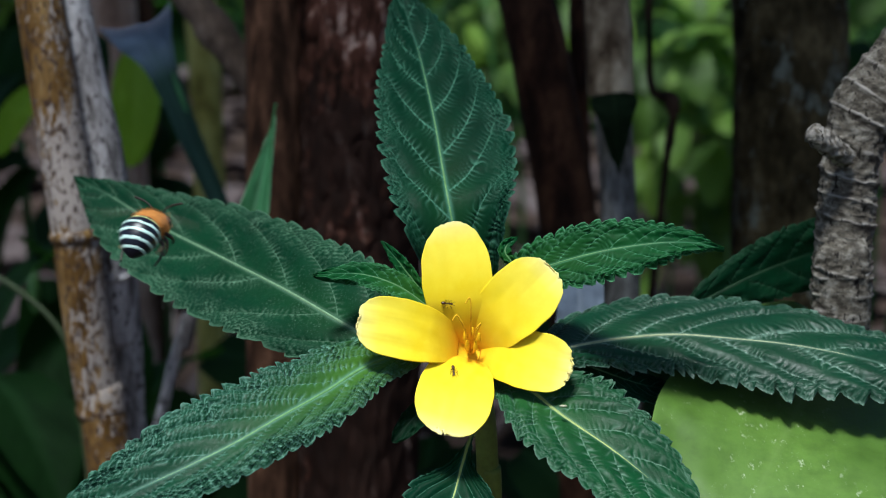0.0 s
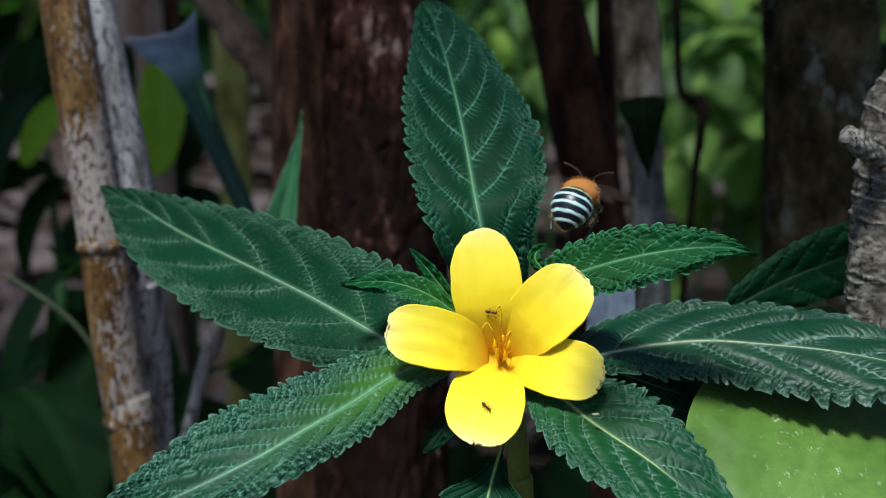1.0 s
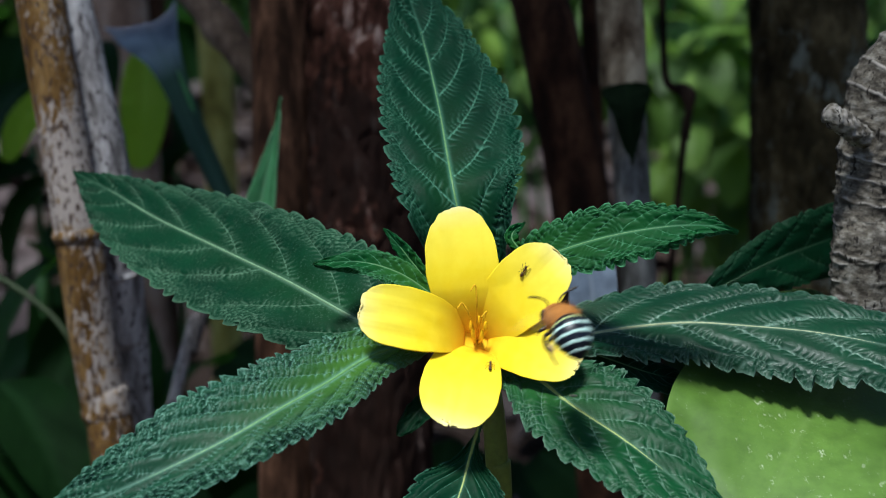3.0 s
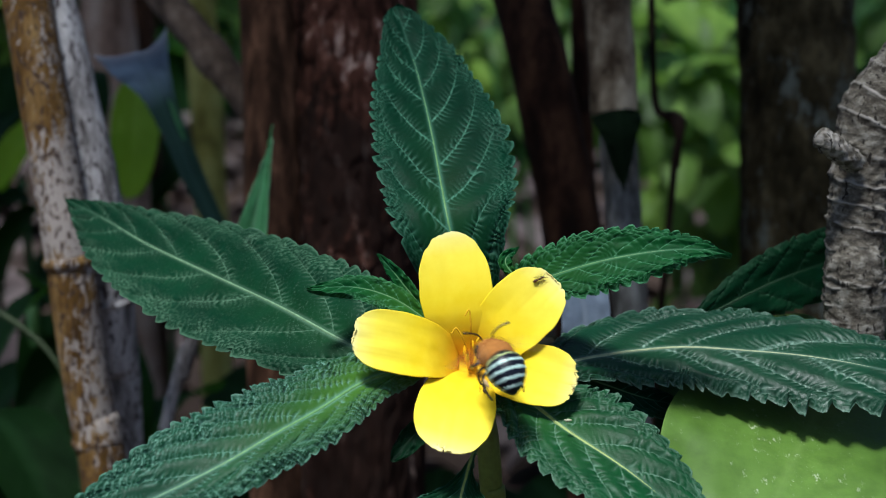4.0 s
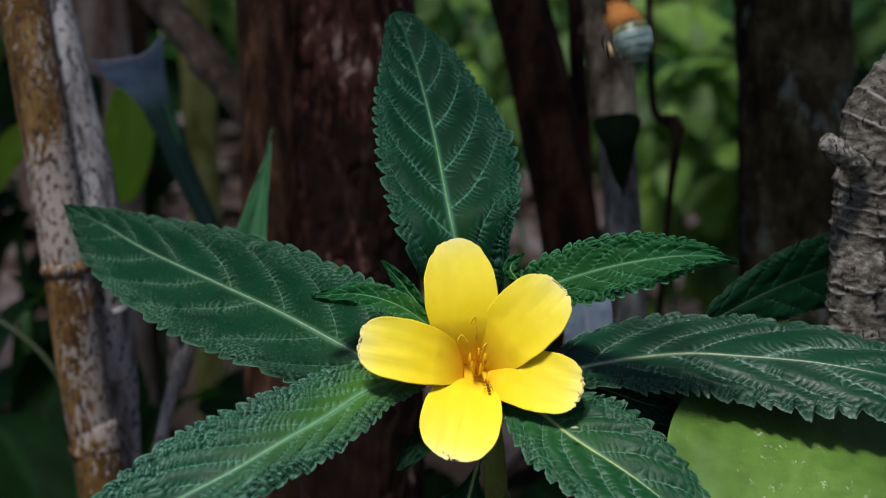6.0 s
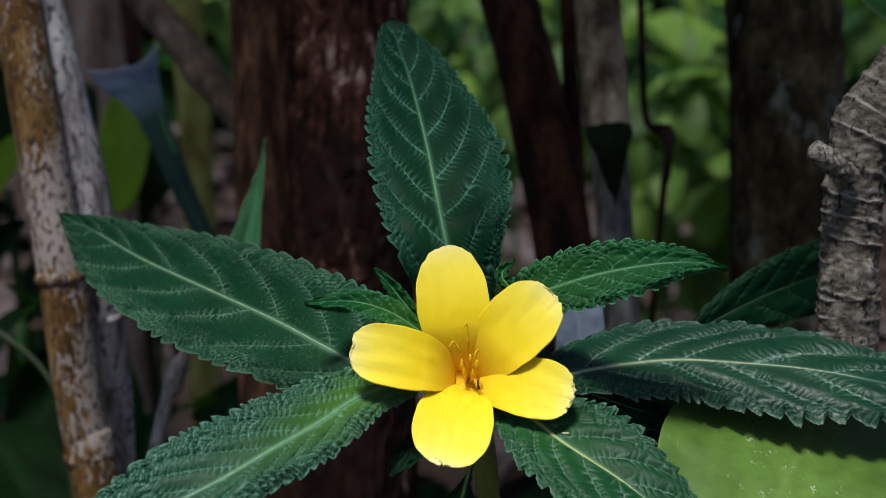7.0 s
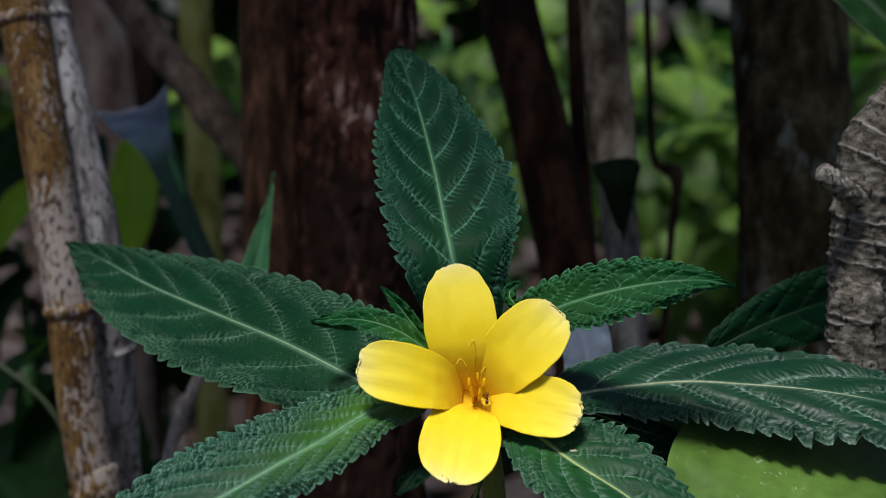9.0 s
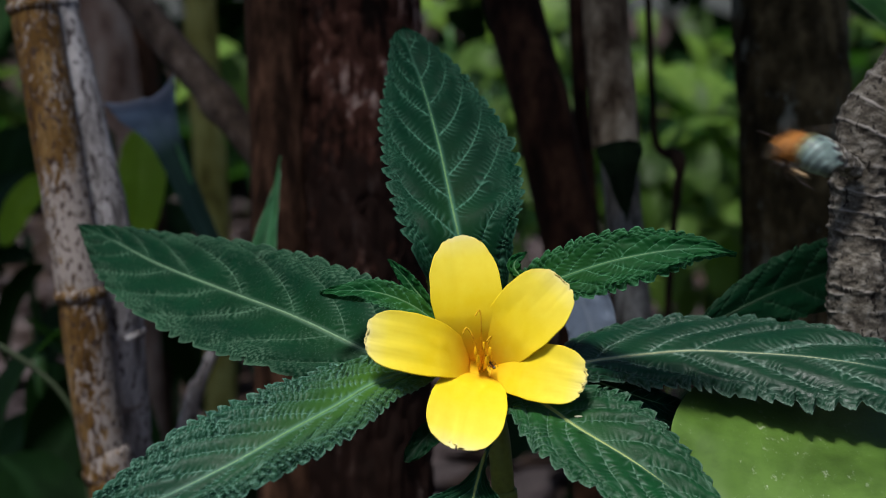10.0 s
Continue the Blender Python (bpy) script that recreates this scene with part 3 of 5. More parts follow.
branch = stem_thing("fallen_branch", "branch", [(-0.1150, 0.2549, 0.3635), (-0.0954, 0.2495, 0.3378), (-0.0745, 0.2365, 0.3146), (-0.0562, 0.2315, 0.2911), (-0.0396, 0.2262, 0.2658), (-0.0180, 0.2249, 0.2203)], 0.0055, M_BRANCH,
           "grey-brown bare branch slanting behind the saplings", "branch", 24, 80, rough_shape(0.08, 1.6, 40, 5))
knot = np.array((-0.0745, 0.2365, 0.3146)) - np.array(branch.location)
lie = np.array((0.0040, -0.0011, -0.0051))
part("knot", mesh_of("knot", *tube([tuple(knot - lie), tuple(knot), tuple(knot + lie)], lambda s: 0.0052 + 0.0014 * math.sin(math.pi * s), 24, 24, rough_shape(0.1, 1.8, 200, 16)), M_BRANCH), branch, "swollen knot")
stem_thing("thin_dark_stick", "stick", to_ground([(0.0446, 0.2508, 0.3885), (0.0447, 0.2331, 0.3418), (0.0457, 0.2258, 0.3062), (0.0481, 0.2163, 0.2600)]), 0.00272, M_DARK, "thin dark upright stick", "stick", 14, 60,
           rough_shape(0.1, 1.2, 60, 6))


for line, half, mat, label in (
        ([(-0.1707, 0.5069, 0.3563), (-0.1658, 0.5002, 0.3236), (-0.1620, 0.4935, 0.2909), (-0.1571, 0.4823, 0.2364)], 0.0125, M_GREYBARK, "pinkish brown sapling stem far behind the canes"),
        ([(-0.1604, 0.5477, 0.3563), (-0.1576, 0.5395, 0.3161), (-0.1559, 0.5312, 0.2760), (-0.1537, 0.5218, 0.2301)], 0.0085, M_TRUNK2, "thin reddish stem far behind the canes"),
        ([(-0.1143, 0.4657, 0.3562), (-0.1123, 0.4562, 0.3098), (-0.1088, 0.4467, 0.2633), (-0.1068, 0.4371, 0.2169)], 0.0075, M_OLIVE, "olive green sapling stem far behind the canes")):
    stem_thing("distant_stem", "stem", to_ground(line), half, mat, label, "plant stem", 16, 60, rough_shape(0.08, 1.5, 30, 15), "distant stems")


def brown_cane():
    pts = to_ground([(-0.1219, 0.1519, 0.4385), (-0.1088, 0.1344, 0.3533), (-0.1062, 0.1314, 0.3391), (-0.1037, 0.1285, 0.3249), (-0.0994, 0.1250, 0.2962), (-0.0958, 0.1214, 0.2709), (-0.0936, 0.1212, 0.2459), (-0.0910, 0.1213, 0.2226), (-0.0884, 0.1195, 0.2059)])
    node_z = [0.2709, 0.3455, 0.2217]

    base = np.array(pts[-1])
    ob = thing("brown_cane", "mottled brown and whitish dead cane with ring nodes", "cane", tuple(base), "dead canes")
    line = curve_points(pts, 500)
    worn = [(0.3049, 0.2723), (0.2548, 0.2231)]

    def crust_shade(v):
        """Where the pale lichen lies thick: two stretches of the cane, and more on its right side; less on the lower
        stretch, as shade put into the colour.
        """
        x, _, z = np.array(v) + base
        side = (x - np.interp(z, line[::-1, 2], line[::-1, 0])) / radius
        thick = max(much / (1 + math.exp((z - hi) / 0.0025)) / (1 + math.exp((lo - z) / 0.0025)) for (hi, lo), much in zip(worn, (1.0, 0.62)))
        return thick + (0.42 * side if z < worn[0][1] else 0.28 * side)
    radius = 0.00629
    cuts = sorted(node_z, reverse=True)
    for top, low in zip([9.0] + cuts, cuts + [-9.0]):
        run = [p for p in line if low <= p[2] <= top]
        run = [tuple(p - base) for p in run[::max(1, len(run) // 24)]] + [tuple(run[-1] - base)]
        verts, faces = tube(run, lambda s: radius * (1 - 0.05 * math.exp(-(s / 0.06) ** 2)), 32, 90, rough_shape(0.022, 1.5, 60, 7))
        part("internode", mesh_of("internode", verts, faces, M_CANE, attrs={"crust_shade": [crust_shade(v) for v in verts]}), ob)
    for z in cuts:
        k = int(np.argmin(abs(line[:, 2] - z)))
        d = unit(line[k + 1] - line[k - 1]) * 0.0016
        ring = [tuple(line[k] - base + d * f) for f in (-1, 0, 1)]
        verts, faces = tube(ring, lambda s: radius * (1.0 + 0.1 * math.sin(math.pi * s)), 32, 10, rough_shape(0.03, 2.5, 300, 12))
        part("node_ring", mesh_of("node_ring", verts, faces, M_CANE, attrs={"crust_shade": [0.3] * len(verts)}), ob, "raised brown ring")
    return ob


brown_cane()


def grey_cane():
    pts = to_ground([(-0.1180, 0.1595, 0.4399), (-0.1050, 0.1424, 0.3532), (-0.1022, 0.1395, 0.3388), (-0.0978, 0.1367, 0.3213), (-0.0947, 0.1353, 0.3066), (-0.0908, 0.1341, 0.2888), (-0.0889, 0.1339, 0.2643), (-0.0887, 0.1382, 0.2411), (-0.0894, 0.1439, 0.2132)])
    base = np.array(pts[-1])
    ob = thing("grey_cane", "weathered grey dead cane with black specks", "cane", tuple(base), "dead canes")
    line = curve_points(pts, 500)
    radius = 0.0062
    cuts = [0.3462, 0.2578]
    for top, low in zip([9.0] + cuts, cuts + [-9.0]):
        run = [p for p in line if low <= p[2] <= top]
        run = [tuple(p - base) for p in run[::max(1, len(run) // 24)]] + [tuple(run[-1] - base)]
        part("internode", mesh_of("internode", *tube(run, radius, 28, 90, rough_shape(0.07, 1.5, 60, 8)), M_GREYCANE), ob)
    for z in cuts:
        k = int(np.argmin(abs(line[:, 2] - z)))
        d = unit(line[k + 1] - line[k - 1]) * 0.0014
        ring = [tuple(line[k] - base + d * f) for f in (-1, 0, 1)]
        part("node_ring", mesh_of("node_ring", *tube(ring, lambda s: radius * (1.0 + 0.1 * math.sin(math.pi * s)), 28, 10, rough_shape(0.05, 2.5, 300, 13)), M_GREYCANE), ob, "worn grey ring")


grey_cane()


def sheathed_cane():
    top, low = (0.0459, 0.1879, 0.4001), (0.0505, 0.1683, 0.3047)
    ob = thing("sheathed_cane", "grey cane in a torn papery sheath", "cane", low, "dead canes")
    rel = lambda p: tuple(np.array(p) - np.array(low))
    pts = [rel(p) for p in to_ground([top, (0.0480, 0.1749, 0.3371), (0.0505, 0.1683, 0.3047), (0.0532, 0.1635, 0.2737), (0.0559, 0.1561, 0.2255)])]
    part("culm", mesh_of("culm", *tube(pts, 0.00531, 24, 120, rough_shape(0.05, 1.5, 40, 9)), M_CULM), ob)
    part("sheath", mesh_of("sheath", *tube([rel(p) for p in ((0.0462, 0.1872, 0.3970), (0.0480, 0.1749, 0.3371), (0.0494, 0.1714, 0.3197), (0.0503, 0.1682, 0.3043))], lambda s: 0.00660 * (1 + 0.05 * s), 32, 90, rough_shape(0.05, 1.5, 40, 10)), M_SHEATH), ob, "papery grey-brown sheath with a ragged lower rim")
    bract = leaf_mesh("bract", [rel(p) for p in ((0.0491, 0.1509, 0.3075), (0.0498, 0.1477, 0.3002), (0.0512, 0.1480, 0.2853))], 0.00682, 0.00682, (0, -1, 0.1), M_BRACT, teeth=0, nveins=0, peak=0.12, full=1.0, fold=-0.3, ns=40, nu=8)
    thicken(part("bract", bract, ob, "dark green hanging triangular bract"), 0.0004)


sheathed_cane()


def knotted_twig():
    pts = to_ground([(0.0659, 0.2377, 0.4049), (0.0671, 0.2241, 0.3385), (0.0676, 0.2198, 0.3175), (0.0690, 0.2162, 0.3000), (0.0753, 0.2137, 0.2960), (0.0752, 0.2126, 0.2825), (0.0726, 0.2083, 0.2615)])
    knot = np.array((0.0753, 0.2137, 0.2960))

    def shape(s, a, c):
        return 1 + 1.3 * math.exp(-(np.linalg.norm(c - knot) / 0.004) ** 2) + 0.15 * noise.noise((math.cos(a), math.sin(a), c[2] * 90))
    ob = thing("knotted_twig", "thin dark twig with a kinked knot", "twig", tuple(knot))
    part("twig", mesh_of("twig", *tube([tuple(np.array(p) - knot) for p in pts], 0.00116, 12, 200, lambda s, a, c: shape(s, a, c + knot)), M_TWIG), ob)


knotted_twig()


def ringed_stem():
    pts = to_ground([(0.1197, 0.0674, 0.3723), (0.1063, 0.0567, 0.3396), (0.0979, 0.0506, 0.3295), (0.0908, 0.0460, 0.3189), (0.0876, 0.0432, 0.3094), (0.0869, 0.0416, 0.3014), (0.0862, 0.0395, 0.2912), (0.0859, 0.0373, 0.2804), (0.0861, 0.0345, 0.2626)])
    base = np.array((0.0859, 0.0373, 0.2804))
    rel = lambda p: tuple(np.array(p) - base)
    scar_shade = []
    ob = thing("ringed_stem", "grey woody stem ringed with leaf scars", "plant stem", tuple(base))

    def shape(s, a, c):
        q = c[2] / 0.0047 + 0.3 * math.sin(a + 0.7) + 0.6 * noise.noise((c[2] * 70, 0, 5)) + 0.15 * noise.noise((math.cos(a) * 2, math.sin(a) * 2, c[2] * 120))
        f = q % 1.0
        broken = 0.5 + 0.9 * noise.noise((math.cos(a) * 2.5, math.sin(a) * 2.5, c[2] * 180))
        scar_shade.append(min(1.0, max(0.0, 0.42 + 0.6 * math.exp(-((f - 0.5) / 0.07) ** 2) * broken - 0.6 * math.exp(-((f - 0.3) / 0.07) ** 2) * broken)))
        ridge = 0.075 * math.exp(-((f - 0.5) / 0.1) ** 2) + 0.025 * math.exp(-((f - 0.85) / 0.07) ** 2)
        return 0.98 + 0.3 * math.exp(-((c[2] - 0.0385) / 0.0055) ** 2) + ridge + 0.05 * noise.noise((math.cos(a) * 2.2, math.sin(a) * 2.2, c[2] * 160)) + 0.075 * noise.noise((math.cos(a) * 7, math.sin(a) * 7, c[2] * 700))
    verts, faces = tube([rel(p) for p in pts], 0.00603, 72, 900, shape)
    part("stem", mesh_of("stem", verts, faces, M_RINGED, attrs={"scar_shade": scar_shade}), ob)
    bud = [rel(p) for p in ((0.0843, 0.0353, 0.3105), (0.0801, 0.0327, 0.3134), (0.0769, 0.0315, 0.3156), (0.0748, 0.0317, 0.3167))]
    verts, faces = tube(bud, lambda s: 0.00222 * (1 if s < 0.75 else max(0.25, (1 - ((s - 0.75) / 0.25) ** 2) ** 0.5)), 28, 60, rough_shape(0.26, 2.2, 1300, 11))
    part("bud", mesh_of("bud", verts, faces, M_RINGED, attrs={"scar_shade": [0.62 + 0.5 * noise.noise(Vector(v) * 900) for v in verts]}), ob, "rough stubby side bud")


ringed_stem()


# ---- loose blades round the plant ----
def single_blade(name, label, category, mids, right, left, hint, mat, rib=0.0, **more):
    base = np.array(mids[0])
    ob = thing(name, label, category, tuple(base))
    me = leaf_mesh("blade", [tuple(np.array(p) - base) for p in mids], right, left, hint, mat, **more)
    blade = thicken(part("blade", me, ob), 0.0003)
    if rib:
        low = [tuple(np.array(p) - base - unit(np.array(hint)) * rib * 0.5) for p in mids]
        part("midrib", mesh_of("midrib", *tube(low, lambda s: rib * (1.05 - 0.85 * s), 8, 40), M_RIB), blade, "pale green midrib")
    return ob


strap = single_blade("strap_leaf", "dark green strap leaf with a flared blue-grey end", "strap leaf",
             [(-0.0577, 0.2128, 0.2200), (-0.0646, 0.2173, 0.2415), (-0.0719, 0.2210, 0.2594), (-0.0795, 0.2244, 0.2755), (-0.0886, 0.2287, 0.2961), (-0.0931, 0.2307, 0.3060), (-0.0960, 0.2296, 0.3125), (-0.0975, 0.2274, 0.3175)],
             (0.0030, 0.0031, 0.0033, 0.0036, 0.0046, 0.0066, 0.0095, 0.01197), (0.0030, 0.0031, 0.0032, 0.0034, 0.0042, 0.0062, 0.0102, 0.01306),
             (0, -1, 0.25), M_STRAP, teeth=0, nveins=0, prong=0.005, fold=0.12, ns=90, nu=12)
streak = [tuple(np.array(p) - np.array(strap.location)) for p in ((-0.0861, 0.2200, 0.3026), (-0.0846, 0.2200, 0.2980), (-0.0831, 0.2200, 0.2938), (-0.0814, 0.2200, 0.2888))]
part("crease", leaf_mesh("crease", streak, 0.0007, 0.0007, (0, -1, 0.25), M_BLADE, teeth=0, nveins=0, peak=0.5, full=1.0, ns=30, nu=4), strap, "pale green crease")
single_blade("grass_blade", "upright pointed bright green grass blade", "grass blade",
             [(-0.0540, 0.1183, 0.2575), (-0.0516, 0.1198, 0.2644), (-0.0487, 0.1225, 0.2773), (-0.0460, 0.1251, 0.2902), (-0.0441, 0.1270, 0.2990), (-0.0430, 0.1284, 0.3062)],
             (0.0032, 0.0042, 0.0040, 0.0020, 0.0006, 0.00007), (0.0034, 0.0046, 0.0043, 0.0021, 0.0006, 0.00007), (0.25, -1, 0.3), M_BLADE, teeth=0, nveins=0, fold=0.3, ns=110, nu=10)
single_blade("dry_leaf", "pale grey-blue leaf blade behind the flower", "dry leaf",
             [(0.0300, 0.0660, 0.2400), (0.0325, 0.0690, 0.2576), (0.0340, 0.0715, 0.2690), (0.0320, 0.0732, 0.2765), (0.0295, 0.0750, 0.2835)],
             (0.0036, 0.0048, 0.0056, 0.0060, 0.0038), (0.0036, 0.0048, 0.0056, 0.0060, 0.0038), (0.1, -1, 0.5), M_PALE, teeth=0, nveins=0, blunt=0.2, fold=0.2, ns=60, nu=8)
single_blade("broad_leaf", "large smooth yellow-green leaf with pale specks", "broad leaf",
             [(0.0910, 0.0451, 0.2710), (0.0861, 0.0382, 0.2688), (0.0758, 0.0195, 0.2649), (0.0676, 0.0025, 0.2615), (0.0616, -0.0090, 0.2570), (0.0567, -0.0193, 0.2506), (0.0529, -0.0272, 0.2438)],
             (0.00840, 0.01931, 0.02325, 0.02498, 0.02246, 0.01519, 0.00030), (0.00840, 0.02165, 0.02571, 0.02692, 0.02403, 0.01620, 0.00030),
             (-0.05, -0.62, 0.78), M_BROAD, teeth=0, nveins=0, fold=0.05, ns=120, nu=24, quilt=0.01)


# ---- the flowering plant ----
FACE = tuple(unit(np.array((0.02, -0.86, 0.5))))
plant = thing("flowering_plant", "toothed dark green leafy plant with one yellow flower", "flowering plant", (0.0102, 0.0053, 0))
ROOT = np.array(plant.location)


def local(points):
    return [tuple(np.array(p) - ROOT) for p in points]


part("stem", mesh_of("stem", *tube(local(to_ground([(0.0070, 0.0045, 0.2774), (0.0086, 0.0065, 0.2714), (0.0098, 0.0033, 0.2636), (0.0108, 0.0023, 0.2507), (0.0122, 0.0018, 0.2284)])), lambda s: 0.00154 * (0.8 + 1.5 * min(s, 0.4)), 16, 60), M_STEM_OLIVE), plant, "green stem")

LEAVES = [
    # midrib, right and left half widths, upper face, options
    ([(0.0066, 0.0137, 0.2826), (0.0027, 0.0151, 0.3012), (0.0011, 0.0223, 0.3083), (-0.0006, 0.0329, 0.3158), (-0.0026, 0.0441, 0.3228), (-0.0046, 0.0535, 0.3289), (-0.0070, 0.0613, 0.3348), (-0.0089, 0.0673, 0.3399)],
     (0.00482, 0.01147, 0.01451, 0.01470, 0.01235, 0.00950, 0.00610, 0.00300),
     (0.00428, 0.00977, 0.01148, 0.01171, 0.01058, 0.00790, 0.00481, 0.00220), (0.05, -0.75, 0.66),
     dict(fold=0.1, seed=1, ns=420, nu=44, bull=0.0006, spread=0.24, rung=0.0011, blunt=0.07, net=0.62, quilt=0.05, nveins=7.5, teeth=24, tooth=0.055, glow=0.12)),
    ([(-0.0067, 0.0040, 0.2775), (-0.0158, 0.0030, 0.2818), (-0.0295, 0.0162, 0.2854), (-0.0453, 0.0370, 0.2868), (-0.0626, 0.0564, 0.2893), (-0.0733, 0.0677, 0.2922), (-0.0794, 0.0730, 0.2939), (-0.0854, 0.0782, 0.2954)],
     (0.00614, 0.01285, 0.01346, 0.01265, 0.00913, 0.00527, 0.00280, 0.00026),
     (0.00512, 0.00903, 0.01271, 0.01403, 0.01193, 0.00854, 0.00458, 0.00026), (-0.1, -0.8, 0.6),
     dict(fold=0.08, kind="fuzzy", rib=0.00036, seed=2, ns=420, nu=40, bull=0.0004, spread=0.16, rung=0.0011, net=0.55, nveins=9, teeth=28, tooth=0.038, glow=0.1)),
    ([(-0.0030, 0.0016, 0.2788), (-0.0124, -0.0083, 0.2781), (-0.0197, -0.0169, 0.2758), (-0.0270, -0.0231, 0.2733), (-0.0361, -0.0287, 0.2694), (-0.0490, -0.0330, 0.2641), (-0.0598, -0.0346, 0.2597), (-0.0680, -0.0353, 0.2559)],
     (0.00309, 0.00756, 0.00937, 0.01021, 0.01113, 0.00870, 0.00502, 0.00018),
     (0.00309, 0.00517, 0.00676, 0.00709, 0.00668, 0.00568, 0.00365, 0.00018), (-0.15, -0.72, 0.68),
     dict(fold=0.1, kind="net", rib=0.0004, seed=3, ns=420, nu=44, bull=0.0007, spread=0.22, rung=0.0011, net=0.3, quilt=0.08, nveins=11, slant=1.3, teeth=30, tooth=0.06, glow=0.8)),
    ([(0.0103, 0.0088, 0.2745), (0.0183, -0.0047, 0.2724), (0.0233, -0.0102, 0.2699), (0.0327, -0.0169, 0.2654), (0.0416, -0.0230, 0.2599), (0.0504, -0.0283, 0.2540)],
     (0.00299, 0.00755, 0.01034, 0.01068, 0.00736, 0.00021),
     (0.00359, 0.00938, 0.01192, 0.01090, 0.00649, 0.00021), (0.15, -0.57, 0.81),
     dict(fold=0.1, kind="lighter", rib=0.0006, seed=4, ns=340, nu=44, bull=0.0006, rung=0.0014, spread=0.25, net=0.55, quilt=0.07, nveins=8, teeth=18, tooth=0.06, glow=0.75)),
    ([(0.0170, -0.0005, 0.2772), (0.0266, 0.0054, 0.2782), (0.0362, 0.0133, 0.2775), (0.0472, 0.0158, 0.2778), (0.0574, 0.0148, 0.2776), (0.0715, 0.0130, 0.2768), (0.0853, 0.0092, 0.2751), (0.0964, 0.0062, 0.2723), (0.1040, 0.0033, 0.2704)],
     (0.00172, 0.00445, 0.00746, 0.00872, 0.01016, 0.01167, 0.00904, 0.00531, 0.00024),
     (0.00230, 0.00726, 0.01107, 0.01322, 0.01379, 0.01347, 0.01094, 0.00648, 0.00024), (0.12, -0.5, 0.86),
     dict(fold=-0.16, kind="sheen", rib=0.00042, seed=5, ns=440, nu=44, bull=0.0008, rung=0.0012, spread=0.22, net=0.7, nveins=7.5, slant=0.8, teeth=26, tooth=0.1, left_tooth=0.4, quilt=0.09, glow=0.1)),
    ([(0.0101, 0.0114, 0.2870), (0.0192, 0.0052, 0.2933), (0.0291, 0.0020, 0.2975), (0.0391, 0.0007, 0.2998), (0.0471, -0.0000, 0.3004), (0.0531, -0.0014, 0.2995)],
     (0.00212, 0.00465, 0.00611, 0.00486, 0.00222, 0.00010),
     (0.00212, 0.00578, 0.00611, 0.00476, 0.00232, 0.00010), (0.05, -0.8, 0.6),
     dict(fold=0.12, seed=6, ns=300, nu=36, bull=0.00048, rung=0.0011, net=0.5, spread=0.3, kind="young", rib=0.00022, nveins=11, teeth=22, tooth=0.08)),
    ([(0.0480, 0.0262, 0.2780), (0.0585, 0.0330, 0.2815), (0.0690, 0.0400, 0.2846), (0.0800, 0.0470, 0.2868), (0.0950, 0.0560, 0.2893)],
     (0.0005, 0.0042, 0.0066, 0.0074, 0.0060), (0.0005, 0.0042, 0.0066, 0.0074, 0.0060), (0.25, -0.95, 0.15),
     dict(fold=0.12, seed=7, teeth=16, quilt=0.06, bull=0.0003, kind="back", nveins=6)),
    ([(0.0094, -0.0024, 0.2677), (0.0068, -0.0065, 0.2633), (0.0053, -0.0105, 0.2599), (0.0037, -0.0147, 0.2552), (0.0005, -0.0225, 0.2491), (-0.0020, -0.0285, 0.2440)],
     (0.0003, 0.0004, 0.0025, 0.0080, 0.0088, 0.0060), (0.0003, 0.0004, 0.0025, 0.0082, 0.0092, 0.0060), (0, -0.72, 0.68),
     dict(fold=0.15, seed=8, kind="low", rib=0.00055)),
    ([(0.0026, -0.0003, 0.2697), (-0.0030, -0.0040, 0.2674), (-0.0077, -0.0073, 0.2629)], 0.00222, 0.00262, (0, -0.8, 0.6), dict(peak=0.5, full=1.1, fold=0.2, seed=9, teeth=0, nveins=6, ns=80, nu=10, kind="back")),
    ([(0.0234, 0.0089, 0.2756), (0.0327, 0.0113, 0.2715), (0.0406, 0.0138, 0.2681), (0.0482, 0.0166, 0.2657)], 0.00470, 0.00427, (0.1, -0.6, 0.8), dict(peak=0.5, full=1.1, fold=0.15, seed=10)),
    ([(-0.0009, 0.0015, 0.2863), (-0.0075, 0.0009, 0.2910), (-0.0146, 0.0005, 0.2932), (-0.0229, -0.0018, 0.2934)], 0.00284, 0.00305, (-0.05, -0.75, 0.66), dict(peak=0.42, full=1.2, fold=0.3, seed=11, bull=0.0002, rung=0.0008, net=0.5, ns=160, nu=20, glow=0.7, teeth=16, nveins=9, kind="young")),
    ([(-0.0013, 0.0041, 0.2872), (-0.0054, 0.0052, 0.2921), (-0.0076, 0.0057, 0.2948), (-0.0106, 0.0072, 0.2980)], 0.00164, 0.00164, (-0.4, -0.75, 0.5), dict(peak=0.4, full=1.2, fold=0.4, seed=12, teeth=12, nveins=6, ns=80, nu=10, kind="young")),
    ([(0.0147, 0.0078, 0.2937), (0.0131, 0.0083, 0.2958), (0.0135, 0.0093, 0.2972), (0.0155, 0.0104, 0.2985)], 0.00143, 0.00143, (0.2, -0.9, 0.3), dict(peak=0.4, full=1.2, fold=0.4, seed=13, teeth=12, nveins=6, ns=80, nu=10, kind="young")),
]
